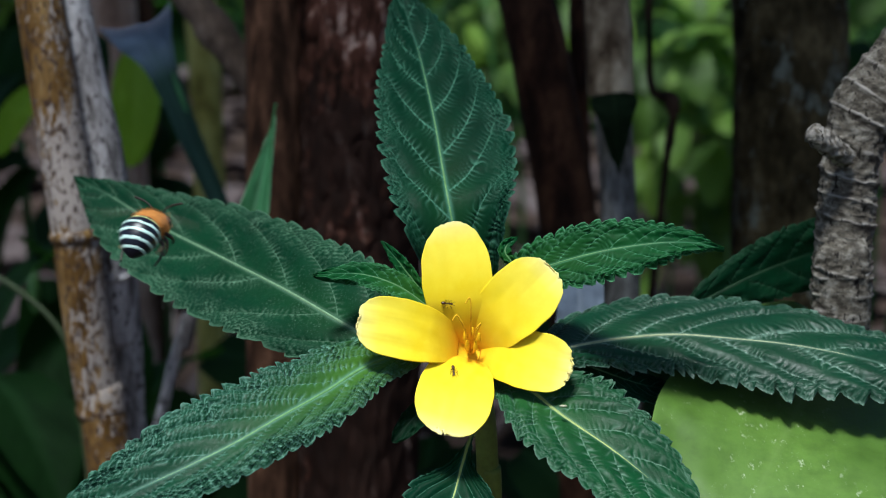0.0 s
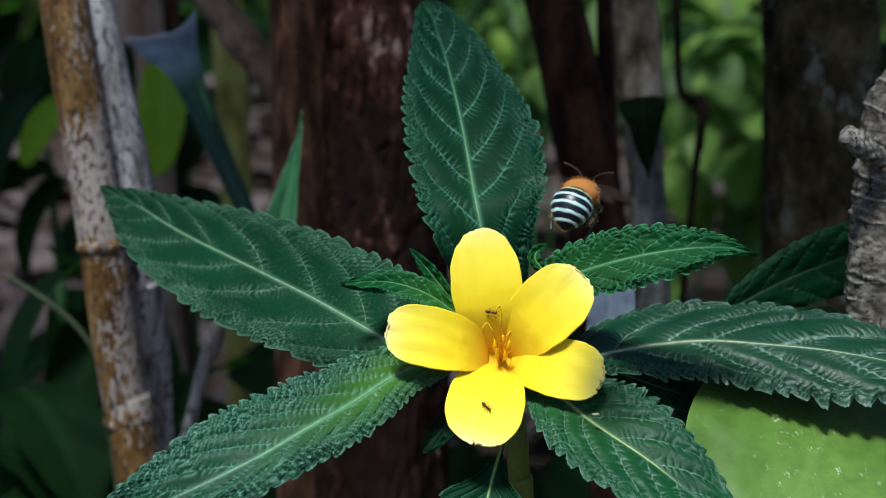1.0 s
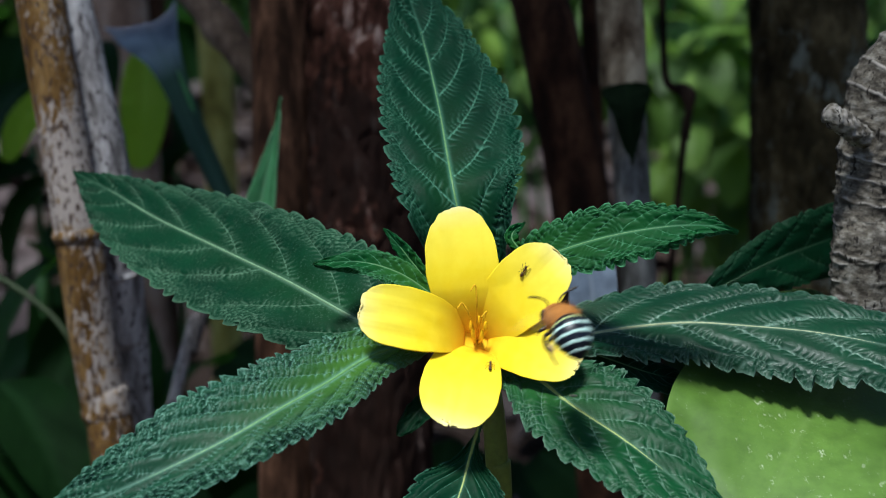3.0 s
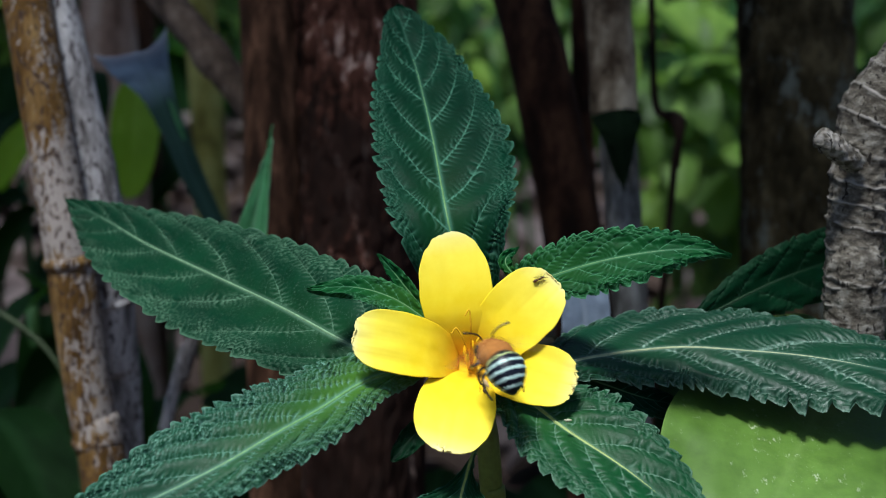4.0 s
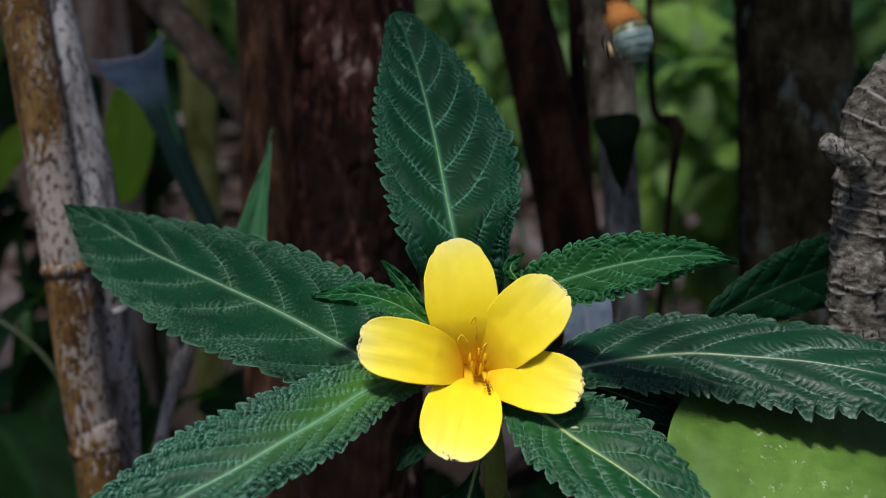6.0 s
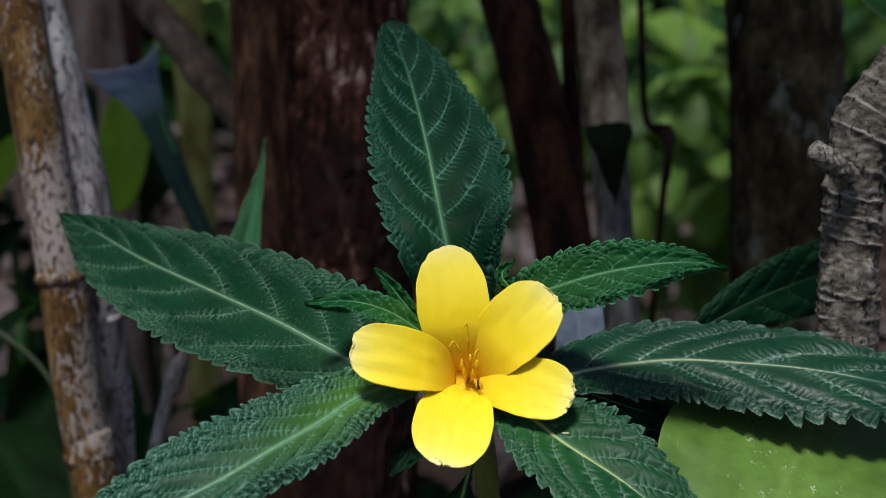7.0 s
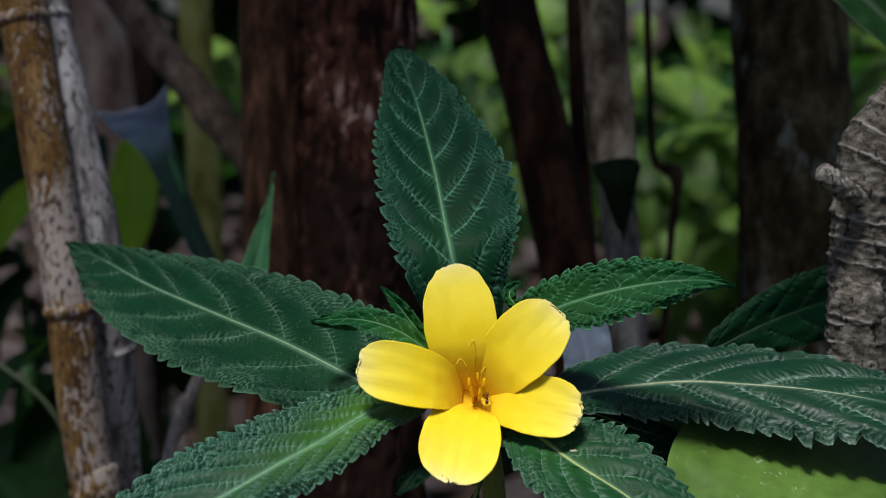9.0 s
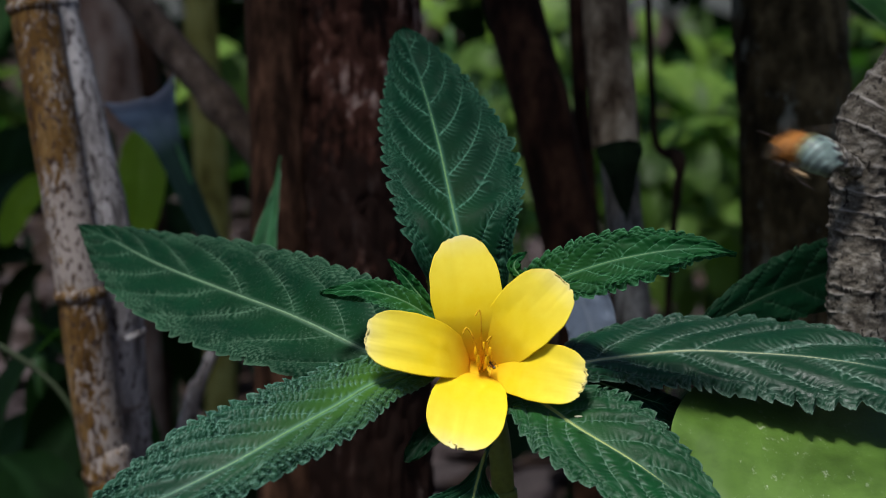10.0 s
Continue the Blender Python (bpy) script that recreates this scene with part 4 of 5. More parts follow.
LEAF_KINDS = {"plain": (M_LEAF, M_RIB_LIME), "fuzzy": (M_LEAF_FUZZY, M_RIB), "net": (M_LEAF_NET, M_RIB_LIME), "lighter": (M_LEAF_LIGHTER, M_RIB_GOLD),
              "sheen": (M_LEAF_SHEEN, M_RIB_PALE), "young": (M_LEAF_YOUNG, M_RIB_LIME), "back": (M_LEAF_BACK, M_RIB_SHADED), "low": (M_LEAF, M_RIB_GOLD)}
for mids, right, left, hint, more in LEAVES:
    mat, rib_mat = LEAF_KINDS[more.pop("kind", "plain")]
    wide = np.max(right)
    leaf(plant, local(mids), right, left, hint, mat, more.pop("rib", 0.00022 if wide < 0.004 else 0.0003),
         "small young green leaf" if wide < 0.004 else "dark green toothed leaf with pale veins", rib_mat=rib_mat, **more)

flower_at = np.array((0.0067, 0.0000, 0.2793))


def throat_mesh():
    """A shallow cup in which the petals meet."""
    u = unit(np.cross(FACE, (0, 0, 1)))
    v = np.cross(u, FACE)
    c = flower_at - ROOT
    verts, faces = [], []
    for i in range(10):
        r = 0.0034 * i / 9
        for k in range(24):
            a = 2 * math.pi * k / 24
            verts.append(c + r * (math.cos(a) * u + math.sin(a) * v) + np.array(FACE) * (-0.0026 + 0.0012 * (i / 9) ** 2))
    for i in range(9):
        for k in range(24):
            j = (k + 1) % 24
            faces.append((i * 24 + k, (i + 1) * 24 + k, (i + 1) * 24 + j, i * 24 + j))
    n = len(verts)
    return mesh_of("flower", verts, faces, M_PETAL, attrs={"along": [0.05] * n, "pleat": [0.5] * n})


flower = part("flower", throat_mesh(), plant, "open five-petalled yellow flower")


def petal(base, tip, half, bulge, seed, peak=0.62, blunt=2.6, cup=0.1, frill=0.0, torn=(0.0, 0.0)):
    a, b = np.array(base) - ROOT, np.array(tip) - ROOT
    axis = b - a
    ln = np.linalg.norm(axis)
    axis = axis / ln
    side = unit(np.cross(axis, FACE))
    nrm = np.cross(side, axis)
    ns, nu = 70, 32
    verts, along, pleat = [], [], []
    for i in range(ns):
        q = i / (ns - 1)
        if q < 0.5:
            s = peak * q / 0.5
            w = 0.46 + 0.54 * (1 - (1 - s / peak) ** 1.9)
        else:
            turn = math.pi / 2 * 0.975 * (q - 0.5) / 0.5
            s = peak + (1 - peak) * math.sin(turn) ** (2 / blunt)
            w = math.cos(turn) ** (2 / blunt)
        for k in range(-nu, nu + 1):
            u = k / nu
            fray = 1 + 0.02 * noise.noise((u * w * 7, seed * 7.1, 0)) * s ** 3 + (min(0.012, frill * 0.3) * noise.noise((u * w * 26, seed * 3.3, 2)) + frill * min(0.0, noise.noise((u * w * 15, seed, 4)) + 0.6 * noise.noise((u * w * 40, seed, 6)))) * s ** 12
            fray -= torn[1] * math.exp(-((u - torn[0]) / 0.3) ** 2) * s ** 8 * (0.6 + 0.8 * abs(noise.noise((u * w * 13, seed, 8))))
            z = bulge * ln * math.sin(math.pi * s ** 0.8) + cup * half * (u * w) ** 2 - 0.0024 * max(0.0, 1 - s / 0.38) ** 1.5
            z += 0.0003 * noise.noise((u * w * 2.5 + seed, s * 3, seed)) * s + 0.00002 * noise.noise((u * w * 9, s * 1.5, seed + 9)) * s
            verts.append(a + axis * ln * s * fray + side * u * half * w * (1 + 0.02 * noise.noise((s * 9, math.copysign(1, u), seed))) + nrm * z)
            along.append(s)
            pleat.append(0.5 + 0.5 * noise.noise((u * w * 16, s * 1.3, seed)))
    m = 2 * nu + 1
    faces = [(i * m + k, i * m + k + 1, (i + 1) * m + k + 1, (i + 1) * m + k) for i in range(ns - 1) for k in range(m - 1)]
    thicken(part("petal", mesh_of("petal", verts, faces, M_PETAL, attrs={"along": along, "pleat": pleat}), flower, "rounded yellow petal with a frayed tip"), 0.00025, False)


petal((0.0049, 0.0001, 0.2798), (0.0027, 0.0040, 0.3027), 0.0066, 0.09, 1, peak=0.55, blunt=2.2)
petal((0.0071, 0.0000, 0.2794), (0.0216, -0.0001, 0.2951), 0.00640, 0.09, 2, blunt=2.5, frill=0.015)
petal((0.0077, -0.0009, 0.2788), (0.0253, -0.0078, 0.2777), 0.00565, 0.055, 3, blunt=2.5, frill=0.06)
petal((0.0060, -0.0007, 0.2790), (0.0018, -0.0162, 0.2678), 0.00706, 0.08, 4, blunt=2.4, frill=0.02, torn=(0.5, 0.06))
petal((0.0056, -0.0003, 0.2797), (-0.0143, -0.0097, 0.2870), 0.00567, 0.07, 5, blunt=3.0, frill=0.012)


def stamens():
    face = np.array(FACE)
    u = unit(np.cross(FACE, (0, 0, 1)))
    v = np.cross(u, FACE)
    c = flower_at - ROOT
    for k in range(5):
        a = 2 * math.pi * k / 5 + 0.4
        d = math.cos(a) * u + math.sin(a) * v
        p = [tuple(c + d * 0.0006 - face * 0.0025), tuple(c + d * 0.0009 + face * 0.0004), tuple(c + d * 0.0012 + face * 0.0018)]
        st = part("stamen", mesh_of("stamen", *tube(p, 0.00024, 8, 12), M_STAMEN), flower, "yellow stamen")
        p = [tuple(c + d * 0.0011 + face * 0.0014), tuple(c + d * 0.0013 + v * 0.0005 + face * 0.0028), tuple(c + d * 0.0014 + v * 0.0016 + face * 0.0038)]
        part("anther", mesh_of("anther", *tube(p, lambda s: 0.00044 * math.sin(math.pi * (0.12 + 0.8 * s)) ** 0.6, 12, 16), M_STAMEN), st)
    for e in ((0.0062, -0.0051, 0.2903), (0.0039, -0.0057, 0.2872), (0.0082, -0.0060, 0.2858)):
        e = np.array(e) - ROOT
        mid = (c + e) / 2 + face * 0.002
        part("style", mesh_of("style", *tube([tuple(c - face * 0.0025), tuple(mid), tuple(e), tuple(e + np.array((-0.0009, -0.0004, -0.0009)))], lambda s: 0.0002 * (1 - 0.35 * s), 8, 20), M_STIGMA), flower, "thin orange style")


stamens()


# ---- unseen crowns added for shade, understorey, small plants ----
LEAF_DATA = {}


def small_leaf(key, length, width, mat, bend=-0.25, peak=0.42, full=1.0, fold=0.2):
    """One ovate blade along +y, its upper face to +z; shared by all copies."""
    if key not in LEAF_DATA:
        mids = [(0, 0, 0), (0, length * 0.35, length * 0.05), (0, length * 0.7, length * (0.05 + bend * 0.4)), (0, length, length * bend)]
        LEAF_DATA[key] = leaf_mesh("leaf", mids, width / 2, width / 2, (0, 0, 1), mat, teeth=0, nveins=7, peak=peak, full=full, fold=fold, ns=26, nu=5, quilt=0.03)
    return LEAF_DATA[key]


def crown(tree, centre, size, count, seed, length=0.1):
    """Many leaves in loose clumps, unseen high over the view, added to shade the background."""
    rnd = random.Random(seed)
    base = Vector(tree.location)
    clumps = [Vector((rnd.uniform(-1, 1) * size[0], rnd.uniform(-1, 1) * size[1], rnd.uniform(-1, 1) * size[2])) for _ in range(count // 30)]
    verts, faces, vein = [], [], []
    for k in range(count):
        c = Vector(centre) + clumps[k % len(clumps)] + Vector((rnd.gauss(0, 0.07), rnd.gauss(0, 0.07), rnd.gauss(0, 0.05))) - base
        m = Matrix.Translation(c) @ Matrix.Rotation(rnd.uniform(0, 6.28), 4, "Z") @ Matrix.Rotation(rnd.uniform(-0.9, 0.5), 4, "X")
        ln = length * rnd.uniform(0.7, 1.3)
        b = len(verts)
        for i in range(6):
            w = 0.24 * ln * math.sin(math.pi * (0.06 + 0.9 * i / 5)) ** 0.8
            for q in (-1, 0, 1):
                verts.append(m @ Vector((q * w, ln * i / 5, 0.2 * abs(q) * w - 0.2 * ln * (i / 5) ** 2)))
                vein.append(1.0 if q == 0 else 0.0)
        faces += [(b + i * 3 + q, b + i * 3 + q + 1, b + i * 3 + q + 4, b + i * 3 + q + 3) for i in range(5) for q in range(2)]
    tagged(part("crown", mesh_of("crown", verts, faces, M_SHADE, attrs={"vein": vein}), tree, "unseen loose dark green leaves added for shade"), kind="stuff")


TREES = {o.name: o for o in scene.objects if o.parent is None}
# Each is placed by where its shade falls, not by its trunk.
crown(TREES["flaky_tree"], (0.05, 0.06, 1.35), (0.3, 0.13, 0.12), 950, 21)
crown(TREES["lichened_tree"], (0.62, -0.05, 1.4), (0.2, 0.12, 0.12), 900, 22)
crown(TREES["brown_sapling"], (-0.68, 0.12, 1.3), (0.24, 0.22, 0.16), 1500, 23)


def shrub(name, label, at, foot, spread, count, key, length, width, mat, seed, group="understorey plants"):
    """A low plant: a thin stem from the soil and broad leaves round its head."""
    rnd = random.Random(seed)
    base = np.array((at[0] + foot[0], at[1] + foot[1], 0.0))
    top = np.array(at) - base
    ob = thing(name, label, "undergrowth plant", tuple(base), group)
    part("stem", mesh_of("stem", *tube([(0, 0, -0.02), tuple(top * 0.5 + np.array((0.01, 0, 0))), tuple(top)], 0.0022, 8, 20), M_STEM), ob)
    data = small_leaf(key, length, width, mat)
    for k in range(count):
        p = top + np.array([rnd.uniform(-1, 1) * spread[0], rnd.uniform(-1, 1) * spread[1], rnd.uniform(-1, 1) * spread[2]])
        lf = part("leaf", data, ob)
        lf.matrix_basis = (Matrix.Translation(tuple(p)) @ Matrix.Rotation(math.pi + rnd.uniform(-1.4, 1.4), 4, "Z") @ Matrix.Rotation(rnd.uniform(-1.0, 0.1), 4, "X")
                           @ Matrix.Rotation(rnd.uniform(-0.5, 0.5), 4, "Y") @ Matrix.Scale(rnd.uniform(0.7, 1.25), 4))
    return ob


def thicket(name, label, count, seed, near, far, tall, length, bare=(0, 0)):
    rnd = random.Random(seed)
    rows = []
    for _ in range(count):
        y = rnd.uniform(near, far)
        ln = length * rnd.uniform(0.6, 1.3)
        lean = rnd.uniform(-0.62, 0.62)
        if bare[0] < lean < bare[1]:
            continue
        rows.append((lean * (y + 0.5), y, tall * rnd.random() ** 0.8, ln, ln * 0.5, math.pi + rnd.uniform(-1.4, 1.4), rnd.uniform(-1.1, 0.1)))
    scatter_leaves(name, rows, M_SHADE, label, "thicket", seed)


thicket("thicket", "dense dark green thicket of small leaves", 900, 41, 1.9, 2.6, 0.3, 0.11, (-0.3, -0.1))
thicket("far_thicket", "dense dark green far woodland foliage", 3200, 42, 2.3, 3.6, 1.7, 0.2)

BRIGHT = "blurred bright green broad-leaved undergrowth plant"
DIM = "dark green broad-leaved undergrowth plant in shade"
for k, (at, spread, count) in enumerate([
        ((0.1843, 0.8548, 0.2716), (0.05, 0.1, 0.05), 15), ((0.2013, 0.8812, 0.2021), (0.06, 0.1, 0.06), 17), ((0.1733, 0.9326, 0.2527), (0.04, 0.1, 0.07), 9),
        ((0.0328, 0.8583, 0.2838), (0.06, 0.1, 0.06), 9), ((0.0503, 0.9264, 0.2185), (0.06, 0.1, 0.06), 11), ((0.0933, 0.8973, 0.2770), (0.03, 0.08, 0.07), 10),
        ((0.1991, 0.8693, 0.1439), (0.05, 0.1, 0.05), 16), ((0.0069, 0.9903, 0.3295), (0.08, 0.1, 0.06), 8), ((0.1476, 1.0300, 0.3284), (0.1, 0.1, 0.06), 16),
        ((0.2687, 0.6969, 0.3007), (0.03, 0.06, 0.05), 8), ((-0.1528, 0.8612, 0.2921), (0.01, 0.02, 0.03), 3), ((-0.2852, 0.7813, 0.2968), (0.025, 0.03, 0.02), 5), ((0.1850, 0.8000, 0.2150), (0.035, 0.05, 0.045), 16)]):
    shrub("undergrowth_plant", BRIGHT, at, (0.02, 0.02), spread, count * 2, "bright", 0.042, 0.024, M_UNDER, 30 + k)
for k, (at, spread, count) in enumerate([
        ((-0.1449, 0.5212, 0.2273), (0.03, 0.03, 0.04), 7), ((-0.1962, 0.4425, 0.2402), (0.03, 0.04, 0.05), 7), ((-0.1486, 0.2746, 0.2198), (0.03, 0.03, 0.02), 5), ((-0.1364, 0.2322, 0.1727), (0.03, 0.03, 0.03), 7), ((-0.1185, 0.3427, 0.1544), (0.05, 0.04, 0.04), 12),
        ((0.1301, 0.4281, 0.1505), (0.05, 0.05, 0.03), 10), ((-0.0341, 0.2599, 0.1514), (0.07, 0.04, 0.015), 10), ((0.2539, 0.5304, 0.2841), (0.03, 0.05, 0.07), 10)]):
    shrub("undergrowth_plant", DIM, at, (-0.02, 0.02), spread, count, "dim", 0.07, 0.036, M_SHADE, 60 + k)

single_blade("yellow_green_leaf", "yellow-green oval leaf hanging behind the canes", "leaf",
             [(-0.1134, 0.3073, 0.3005), (-0.1131, 0.3008, 0.2885), (-0.1128, 0.2943, 0.2768), (-0.1145, 0.2903, 0.2575)], 0.0088, 0.0092, (0.1, -1, 0.5), M_GOLD, teeth=0, nveins=7, peak=0.5, full=0.8, fold=0.12, ns=50, nu=8)
single_blade("yellow_green_leaf", "small yellow-green leaf low behind the brown cane", "leaf",
             [(-0.1603, 0.3400, 0.2788), (-0.1662, 0.3400, 0.2731), (-0.1723, 0.3400, 0.2652), (-0.1786, 0.3400, 0.2514)], 0.0060, 0.0064, (0.1, -1, 0.5), M_GOLD, teeth=0, nveins=7, peak=0.5, full=0.8, fold=0.12, ns=50, nu=8)
stem_thing("green_runner", "runner", to_ground([(-0.1352, 0.1665, 0.2503), (-0.1221, 0.1647, 0.2422), (-0.1131, 0.1630, 0.2342), (-0.1077, 0.1610, 0.2245), (-0.1050, 0.1577, 0.2085)]), 0.0009, M_RUNNER, "thin curving olive green runner", "plant stem", 10, 60)
stem_thing("pale_twig", "twig", to_ground([(-0.0689, 0.1731, 0.2450), (-0.0729, 0.1712, 0.2352), (-0.0756, 0.1692, 0.2254), (-0.0802, 0.1668, 0.2140)]), 0.00183, M_GREYCANE, "short pale dead twig", "twig", 12, 50, rough_shape(0.15, 1.3, 90, 14))
single_blade("corner_leaf", "dark green drooping leaf with a pale rim", "leaf",
             [(0.0884, 0.1064, 0.3625), (0.0992, 0.1045, 0.3539), (0.1092, 0.1026, 0.3447), (0.1207, 0.1002, 0.3335)], 0.00673, 0.00808, (0, -1, 0.4), M_CORNER, teeth=0, nveins=0, peak=0.5, full=0.9, fold=0.25, ns=50, nu=8)


# ---- the bee ----
def ball(centre, radii, rows=16, cols=24, jitter=0.0, seed=0):
    verts, faces = [], []
    for i in range(rows + 1):
        a = math.pi * i / rows
        for k in range(cols):
            b = 2 * math.pi * k / cols
            d = Vector((math.sin(a) * math.cos(b), math.cos(a), math.sin(a) * math.sin(b)))
            f = 1 + jitter * noise.noise(d * 3 + Vector((seed, 0, 0)))
            verts.append((centre[0] + radii[0] * d.x * f, centre[1] + radii[1] * d.y * f, centre[2] + radii[2] * d.z * f))
    for i in range(rows):
        for k in range(cols):
            j = (k + 1) % cols
            faces.append((i * cols + k, (i + 1) * cols + k, (i + 1) * cols + j, i * cols + j))
    return verts, faces


def with_fur(shape, centre, count, length, seed, back=0.3):
    """Adds short hairs that stand out of a rounded body."""
    verts, faces = list(shape[0]), list(shape[1])
    rnd = random.Random(seed)
    n = len(verts)
    for _ in range(count):
        p = Vector(verts[rnd.randrange(n)]) + Vector([rnd.uniform(-0.45, 0.45) for _ in range(3)])
        d = (p - Vector(centre)).normalized() + Vector((rnd.uniform(-0.4, 0.4), rnd.uniform(-0.4, 0.4) - back, rnd.uniform(-0.4, 0.4)))
        d.normalize()
        s = d.cross(Vector((rnd.uniform(-1, 1), rnd.uniform(-1, 1), rnd.uniform(-1, 1)))).normalized() * 0.032
        b, ln = len(verts), length * rnd.uniform(0.6, 1.3)
        p = p - d * 0.1
        verts += [tuple(p - s), tuple(p + s), tuple(p + d * ln)]
        faces.append((b, b + 1, b + 2))
    return verts, faces


MM = 0.00105


def mm(shape):
    return [(v[0] * MM, v[1] * MM, v[2] * MM) for v in shape[0]], shape[1]


def abdomen_axis(s):
    return np.array((0, 1.2 - 6.2 * s, 0.6 - 0.8 * s - 2.6 * s * s))


def abdomen_radius(s):
    if s < 0.4:
        return 3.35 * (1 - 0.5 * (1 - s / 0.4) ** 2.2)
    return 3.35 * max(0.003, 1 - ((s - 0.4) / 0.605) ** 1.9) ** 0.7


def abdomen_slice(s0, s1, proud, count, cols=40, hair=0.0, seed=0):
    """A stretch of the drooping, pointed abdomen; hair: how uneven its rims are."""
    verts, faces = [], []
    for i in range(count):
        s = s0 + (s1 - s0) * i / (count - 1)
        for k in range(cols):
            a = 2 * math.pi * k / cols
            edge = hair * noise.noise((math.cos(a) * 6, math.sin(a) * 6, seed + (1 if i else 0))) if i in (0, count - 1) else 0
            q = min(max(s + edge, 0.0), 1.0)
            c, r = abdomen_axis(q), abdomen_radius(q) + proud
            t = unit(abdomen_axis(q + 0.01) - abdomen_axis(q - 0.01))
            up = np.array((0, -t[2], t[1])) * -1
            verts.append(tuple(c + r * (math.cos(a) * np.array((1.0, 0, 0)) + 0.88 * math.sin(a) * up)))
    for i in range(count - 1):
        for k in range(cols):
            j = (k + 1) % cols
            faces.append((i * cols + k, i * cols + j, (i + 1) * cols + j, (i + 1) * cols + k))
    faces.append(tuple(range(cols - 1, -1, -1)))
    faces.append(tuple((count - 1) * cols + k for k in range(cols)))
    return verts, faces


def bee():
    ob = thing("banded_bee", "furry orange bee with pale blue bands on a black abdomen", "bee")
    body = part("abdomen", mesh_of("abdomen", *mm(abdomen_slice(0.02, 0.995, 0, 40)), M_BLACK), ob, "glossy black banded abdomen")
    for k, (s, w) in enumerate(((0.2, 0.028), (0.35, 0.042), (0.51, 0.052), (0.67, 0.052), (0.83, 0.035))):
        part("band", mesh_of("band", *mm(abdomen_slice(s, s + w, 0.06, 8, 60, 0.02, k * 3.7)), M_BAND1 if k == 0 else M_BAND), body, "yellow-green hair band" if k == 0 else "pale blue-white hair band")
    part("thorax", mesh_of("thorax", *mm(with_fur(ball((0, 2.3, 0.1), (3.0, 2.7, 2.4), 20, 30, 0.05), (0, 2.3, 0.3), 5200, 0.27, 4)), M_FUR), ob, "orange furry thorax")
    head = part("head", mesh_of("head", *mm(with_fur(ball((0, 5.1, -0.9), (2.5, 1.45, 2.2), 14, 22, 0.04), (0, 4.8, -0.9), 900, 0.3, 5, -0.2)), M_FUR), ob, "orange-brown furry head")
    for sx in (-1, 1):
        part("eye", mesh_of("eye", *mm(ball((sx * 2.05, 5.3, -0.7), (0.52, 0.72, 1.25), 12, 16)), M_EYE), head)
        part("antenna", mesh_of("antenna", *mm(tube([(sx * 0.7, 5.8, 0.3), (sx * 1.3, 6.3, 1.5), (sx * 2.6, 6.5, 2.3), (sx * 4.2, 6.3, 2.9)], lambda s: 0.13 + 0.06 * s, 8, 24)), M_LEG), head, "thin dark elbowed antenna")
        for k, (y, back, drop) in enumerate(((3.8, 1.2, -3.0), (2.2, -1.2, -3.6), (0.7, -3.4, -3.8))):
            pts = [(sx * 1.6, y, -1.6), (sx * 3.1, y - 0.2, -2.1), (sx * 3.3, y + back * 0.5, drop), (sx * 2.9, y + back, drop - 1.0)]
            lg = part("leg", mesh_of("leg", *mm(tube(pts, lambda s: 0.36 * (1.1 - 0.7 * s), 10, 24)), M_LEG), ob)
            if k == 2:
                part("hair_brush", mesh_of("hair_brush", *mm(with_fur(ball((sx * 3.15, y - 1.2, -2.6), (0.32, 1.2, 0.4), 8, 12), (sx * 3.1, y, -3), 200, 0.35, 8)), M_PALEHAIR), lg, "cream hair brush")
    wings = []
    for sx in (-1, 1):
        for ln, wd, y in ((8.2, 2.7, 2.9), (5.6, 2.0, 1.7)):
            verts, faces = [], []
            for i in range(12):
                s = i / 11
                w = wd * math.sin(math.pi * (0.04 + 0.9 * s) ** 1.1) ** 0.7
                for q in (-0.35, 0.1, 0.65):
                    verts.append((sx * ln * s, -w * q, 0.15 * math.sin(s * 3)))
            faces = [(i * 3 + q, i * 3 + q + 1, i * 3 + q + 4, i * 3 + q + 3) for i in range(11) for q in range(2)]
            wg = part("wing", mesh_of("wing", *mm((verts, faces)), M_WING), ob, "clear smoky wing")
            wg.location = (sx * 0.0019, y * MM, 0.0024)
            wings.append((wg, sx))
    return ob, wings


BEE, WINGS = bee()


def ant():
    ob = thing("ant", "tiny brown ant crawling on a petal", "ant", group="ants on the flower")
    part("abdomen", mesh_of("abdomen", *mm(ball((0, -0.75, 0.42), (0.3, 0.48, 0.28), 10, 14)), M_ANT), ob)
    part("thorax", mesh_of("thorax", *mm(ball((0, 0.05, 0.4), (0.17, 0.38, 0.17), 8, 12)), M_ANT), ob)
    part("head", mesh_of("head", *mm(ball((0, 0.62, 0.4), (0.24, 0.27, 0.2), 8, 12)), M_ANT), ob)
    for sx in (-1, 1):
        part("antenna", mesh_of("antenna", *mm(tube([(sx * 0.08, 0.85, 0.45), (sx * 0.3, 1.05, 0.6), (sx * 0.4, 1.35, 0.4)], 0.035, 6, 8)), M_ANT), ob)
        for y in (-0.35, 0.05, 0.45):
            part("leg", mesh_of("leg", *mm(tube([(sx * 0.1, y * 0.6, 0.35), (sx * 0.5, y, 0.55), (sx * 0.8, y * 2.0, 0.0)], 0.04, 6, 8)), M_ANT), ob)
    return ob


ANT = ant()
ANT_TWO = copy_thing(ANT, Matrix())
seed_bit = part("seed", mesh_of("seed", *mm(ball((0, 0, 0), (0.7, 0.27, 0.24), 10, 14, 0.2)), M_SEED), None)
tagged(seed_bit, "tiny cream seed husk lying on a toothed leaf", "seed")
seed_bit.location = (0.0234, -0.0129, 0.2725)


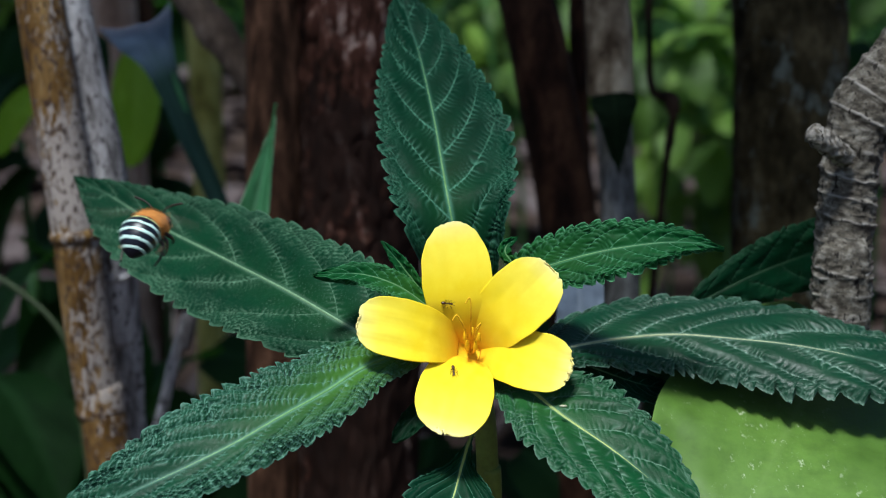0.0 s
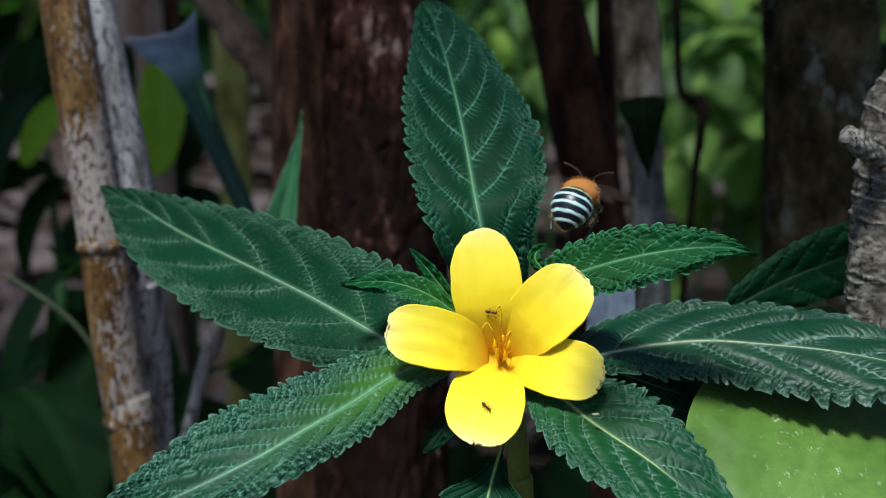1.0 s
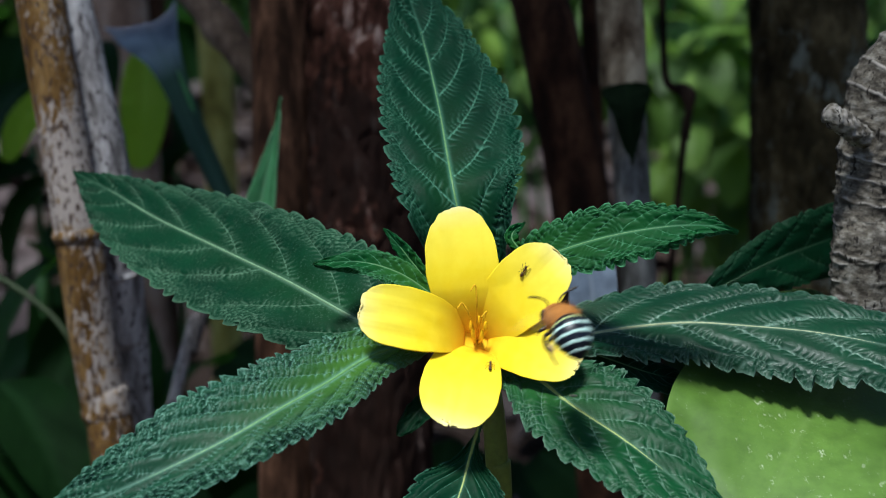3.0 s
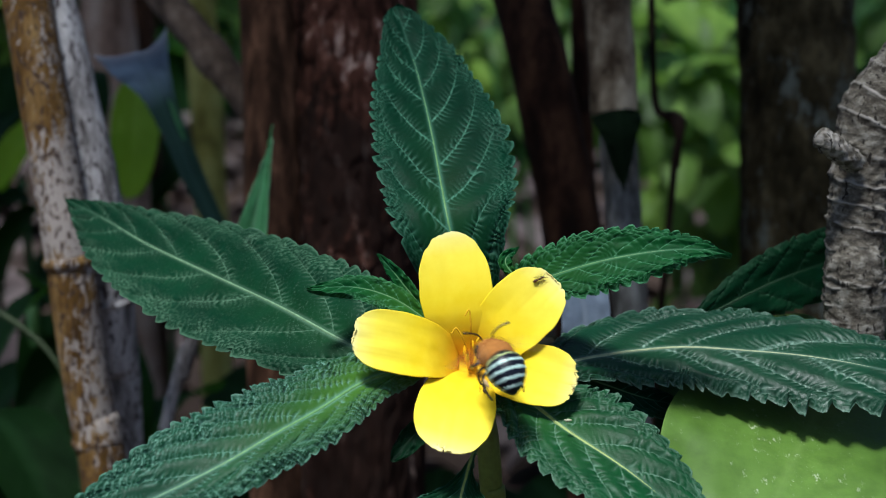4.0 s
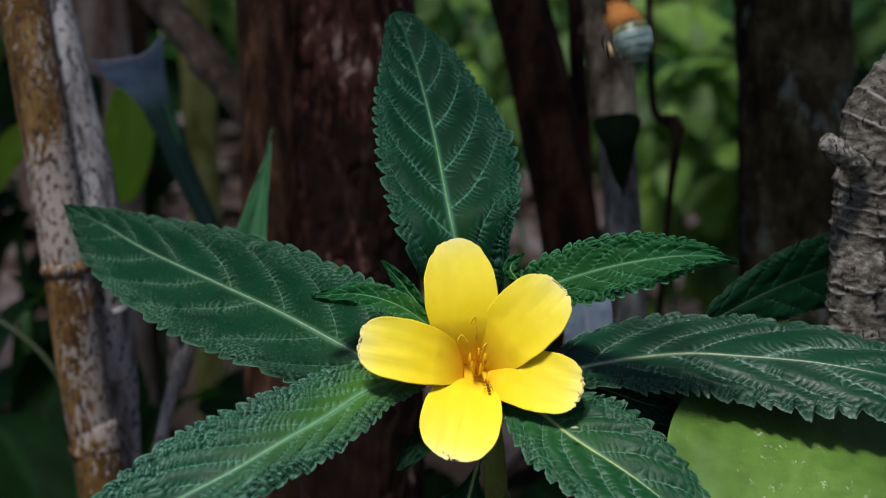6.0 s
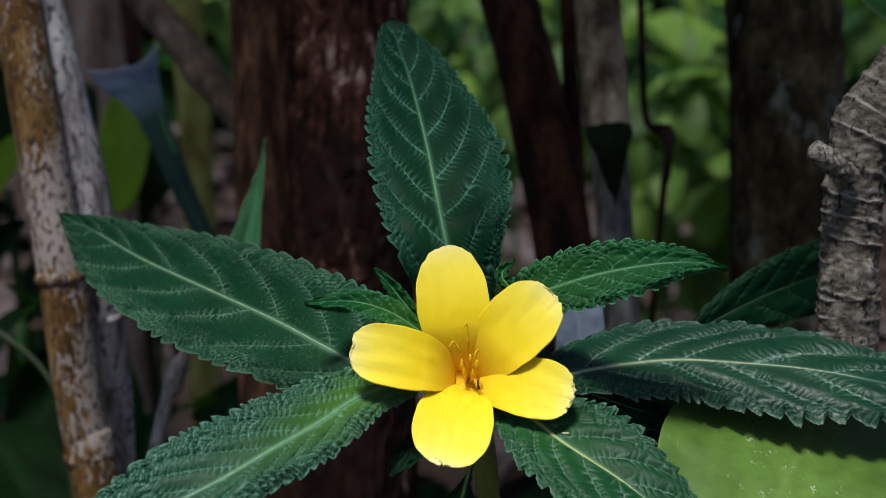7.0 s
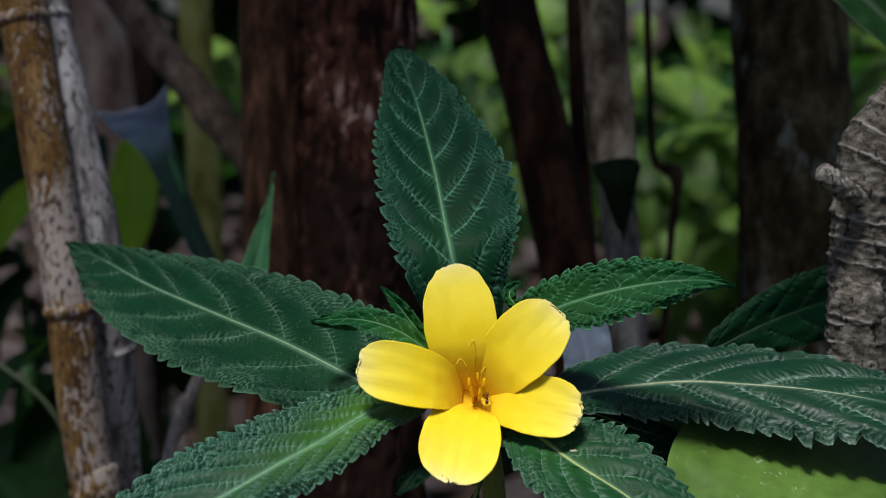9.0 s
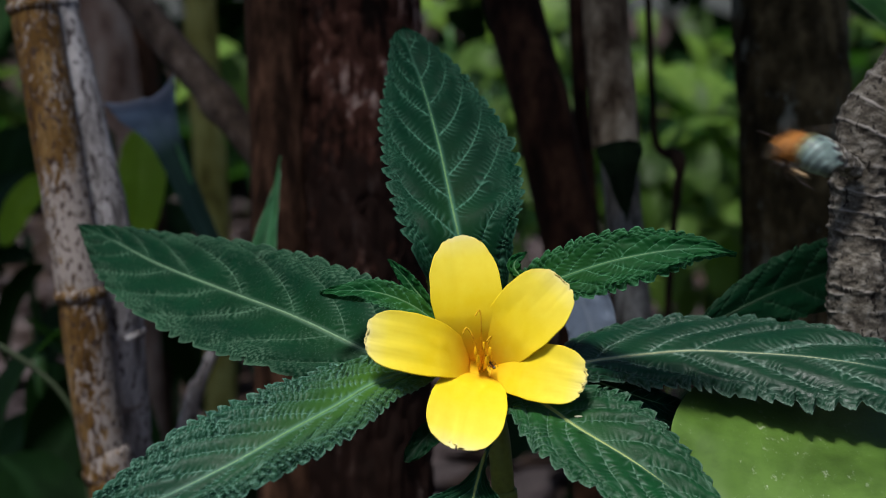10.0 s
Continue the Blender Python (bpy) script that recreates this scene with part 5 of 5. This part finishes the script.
# ---- movement ----
def facing(place, ahead, up=(0, -0.35, 1)):
    """A pose whose +y looks ahead and whose +z leans to up."""
    y = unit(ahead)
    x = unit(np.cross(y, up))
    z = np.cross(x, y)
    m = Matrix((x, y, z)).transposed().to_4x4()
    m.translation = place
    return m


def motions():
    flight = [
        (0.0, (-0.0503, -0.0216, 0.3060), (0.24, 0.9, 0.0)), (0.1, (-0.0524, -0.0210, 0.3080), (0.3, 0.88, 0.05)), (0.2, (-0.0442, -0.0199, 0.3119), (0.6, 0.75, -0.05)), (0.3, (-0.0261, -0.0197, 0.3126), (0.65, 0.75, -0.05)),
        (0.4, (-0.0034, -0.0101, 0.3101), (0.4, 0.85, 0.15)), (0.5, (0.0126, -0.0017, 0.3089), (0.15, 0.9, 0.3)), (0.6, (0.0188, -0.0013, 0.3083), (0.42, 0.86, 0.13)), (0.8, (0.0191, -0.0005, 0.3080), (0.42, 0.86, 0.13)),
        (1.0, (0.0196, 0.0005, 0.3087), (0.42, 0.86, 0.13)), (1.2, (0.0188, 0.0013, 0.3089), (0.42, 0.86, 0.13)), (1.4, (0.0194, 0.0021, 0.3085), (0.42, 0.86, 0.13)), (1.5, (0.0201, 0.0025, 0.3084), (0.42, 0.86, 0.13)),
        (1.6, (0.0262, 0.0033, 0.3109), (0.5, 0.8, 0.15)), (1.7, (0.0374, -0.0033, 0.3166), (0.1, 1, 0.1)), (1.8, (0.0513, -0.0122, 0.3196), (-0.5, 0.85, -0.02)), (1.9, (0.0578, -0.0285, 0.3198), (-0.85, 0.35, 0.13)),
        (2.0, (0.0619, -0.0330, 0.3171), (-0.88, 0.38, 0.17)), (2.1, (0.0628, -0.0327, 0.3159), (-0.88, 0.38, 0.17)), (2.2, (0.0614, -0.0320, 0.3159), (-0.88, 0.38, 0.17)),
        (2.45, (0.0546, -0.0196, 0.3079), (-0.85, 0.35, 0.08)), (2.7, (0.0385, -0.0246, 0.2992), (-0.7, 0.75, 0)), (3.0, (0.0215, -0.0235, 0.2879), (-0.4, 0.9, 0.15)), (3.2, (0.0130, -0.0179, 0.2821), (-0.05, 0.8, 0.37)),
        (3.3, (0.0119, -0.0155, 0.2813), (0, 0.77, 0.4)), (3.4, (0.0126, -0.0152, 0.2829), (-0.2, 0.75, 0.4)), (3.5, (0.0128, -0.0154, 0.2825), (-0.2, 0.75, 0.4)), (3.6, (0.0127, -0.0153, 0.2825), (-0.25, 0.75, 0.4)),
        (3.7, (0.0128, -0.0160, 0.2828), (-0.25, 0.75, 0.4)), (3.8, (0.0123, -0.0161, 0.2819), (0, 0.75, 0.4)), (3.9, (0.0133, -0.0160, 0.2822), (-0.25, 0.75, 0.4)), (4.0, (0.0117, -0.0157, 0.2836), (-0.38, 0.78, 0.34)),
        (4.1, (0.0051, -0.0167, 0.2867), (-0.35, 0.75, 0.25)), (4.2, (-0.0076, -0.0173, 0.2911), (0, 0.8, 0.3)), (4.3, (-0.0181, -0.0074, 0.2949), (0.4, 0.8, 0.25)), (4.4, (-0.0215, -0.0067, 0.2979), (0.48, 0.82, 0.12)),
        (4.5, (-0.0202, -0.0066, 0.2979), (0.48, 0.82, 0.12)), (4.6, (-0.0198, -0.0067, 0.2973), (0.48, 0.82, 0.12)), (4.8, (-0.0191, -0.0066, 0.2973), (0.48, 0.82, 0.12)), (5.0, (-0.0146, -0.0063, 0.2979), (0.72, 0.65, 0.1)),
        (5.1, (-0.0076, -0.0061, 0.2988), (0.6, 0.75, 0.15)), (5.2, (-0.0024, -0.0038, 0.2983), (0.5, 0.8, 0.12)), (5.3, (-0.0018, -0.0039, 0.2980), (0.5, 0.8, 0.12)), (5.4, (-0.0015, -0.0040, 0.2980), (0.5, 0.8, 0.12)),
        (5.5, (0.0072, -0.0034, 0.3011), (0.6, 0.75, 0.15)), (5.6, (0.0176, 0.0049, 0.3063), (0.5, 0.75, 0.2)), (5.7, (0.0273, 0.0074, 0.3143), (0.1, 0.75, 0.4)), (5.9, (0.0332, -0.0054, 0.3312), (-0.1, 0.65, 0.45)),
        (6.15, (0.0274, -0.0012, 0.3510), (-0.5, 0.4, 0.38)), (6.4, (0.0021, -0.0018, 0.3584), (-0.3, 0.85, 0.05)), (6.6, (-0.0182, -0.0023, 0.3546), (0.3, 0.95, -0.05)), (6.8, (-0.0248, -0.0036, 0.3481), (0.9, 0.25, -0.02)),
        (6.95, (-0.0120, -0.0027, 0.3558), (0.85, 0.3, 0.18)), (7.4, (0.0326, 0.0043, 0.3803), (0.9, 0.2, 0.08)), (8.2, (0.0934, 0.0042, 0.3864), (0.8, 0.65, -0.35)), (9.0, (0.1229, -0.0077, 0.3405), (-0.2, 1.05, -0.35)),
        (9.5, (0.1035, -0.0143, 0.3115), (-0.8, 0.4, -0.12)), (9.8, (0.0797, -0.0161, 0.3113), (-0.9, 0.25, 0.03)), (9.9, (0.0739, -0.0162, 0.3143), (-0.75, 0.6, 0.0)), (10.0, (0.0605, -0.0238, 0.3203), (-0.66, 0.72, -0.02))]
    eye = np.array((0, -0.276, 0.366))
    flight = [(t, tuple(eye + (np.array(p) - eye) * (0.92 if 0.45 < t < 1.65 else 1.0)), d) for t, p, d in flight]
    walk(BEE, [(t, facing(p, d if abs(d[0]) > 0.8 or 3.2 < t < 4.05 else (d[0] * 0.9, d[1], d[2] + 0.16))) for t, p, d in flight])
    for k, (wg, sx) in enumerate(WINGS):
        home = Matrix.Translation(wg.location)
        beat = []
        for i in range(101):
            lift = (38 if i % 2 else -6) + (k % 3)
            beat.append((i / 10, home @ pose(0, 0, 0, 0, -sx * lift, -sx * (28 if k % 2 else 16))))
        walk(wg, beat)
    up = (0.02, -0.86, 0.5)
    walk(ANT, [(t, facing(p, d, up)) for t, p, d in [
        (0, (0.0021, -0.0008, 0.2880), (0.99, 0.08, -0.10)),
        (1, (0.0048, -0.0006, 0.2877), (0.98, 0.01, -0.18)),
        (1.6, (0.0087, -0.0007, 0.2868), (0.98, -0.08, 0.17)),
        (2.2, (0.0135, -0.0012, 0.2892), (0.77, 0.00, 0.64)),
        (3, (0.0150, -0.0007, 0.2920), (0.48, 0.18, 0.86)),
        (3.5, (0.0157, -0.0004, 0.2932), (0.81, 0.14, 0.57)),
        (4, (0.0189, -0.0000, 0.2948), (0.89, 0.11, 0.44)),
        (4.4, (0.0249, 0.0040, 0.2978), (0.70, 0.30, 0.50)),
        (5, (0.0259, 0.0120, 0.2948), (0.20, 0.90, -0.30)),
        (10, (0.0249, 0.0125, 0.2928), (-0.30, 0.50, -0.70))]])
    walk(ANT_TWO, [(t, facing(p, d, up)) for t, p, d in [
        (0, (0.0034, -0.0068, 0.2766), (0.11, -0.76, -0.64)),
        (1, (0.0040, -0.0112, 0.2730), (0.71, -0.53, -0.47)),
        (1.6, (0.0070, -0.0095, 0.2742), (0.71, 0.58, 0.41)),
        (2.2, (0.0091, -0.0070, 0.2759), (0.50, 0.72, 0.48)),
        (3.5, (0.0088, -0.0070, 0.2759), (-0.11, 0.88, 0.46)),
        (4.5, (0.0089, -0.0057, 0.2766), (0.03, 0.89, 0.46)),
        (5.5, (0.0088, -0.0055, 0.2767), (-0.16, 0.90, 0.40)),
        (7, (0.0083, -0.0023, 0.2781), (-0.02, 0.85, 0.53)),
        (8.5, (0.0087, -0.0019, 0.2789), (0.17, 0.57, 0.80)),
        (10, (0.0085, -0.0016, 0.2792), (-0.42, 0.78, 0.46))]])


motions()
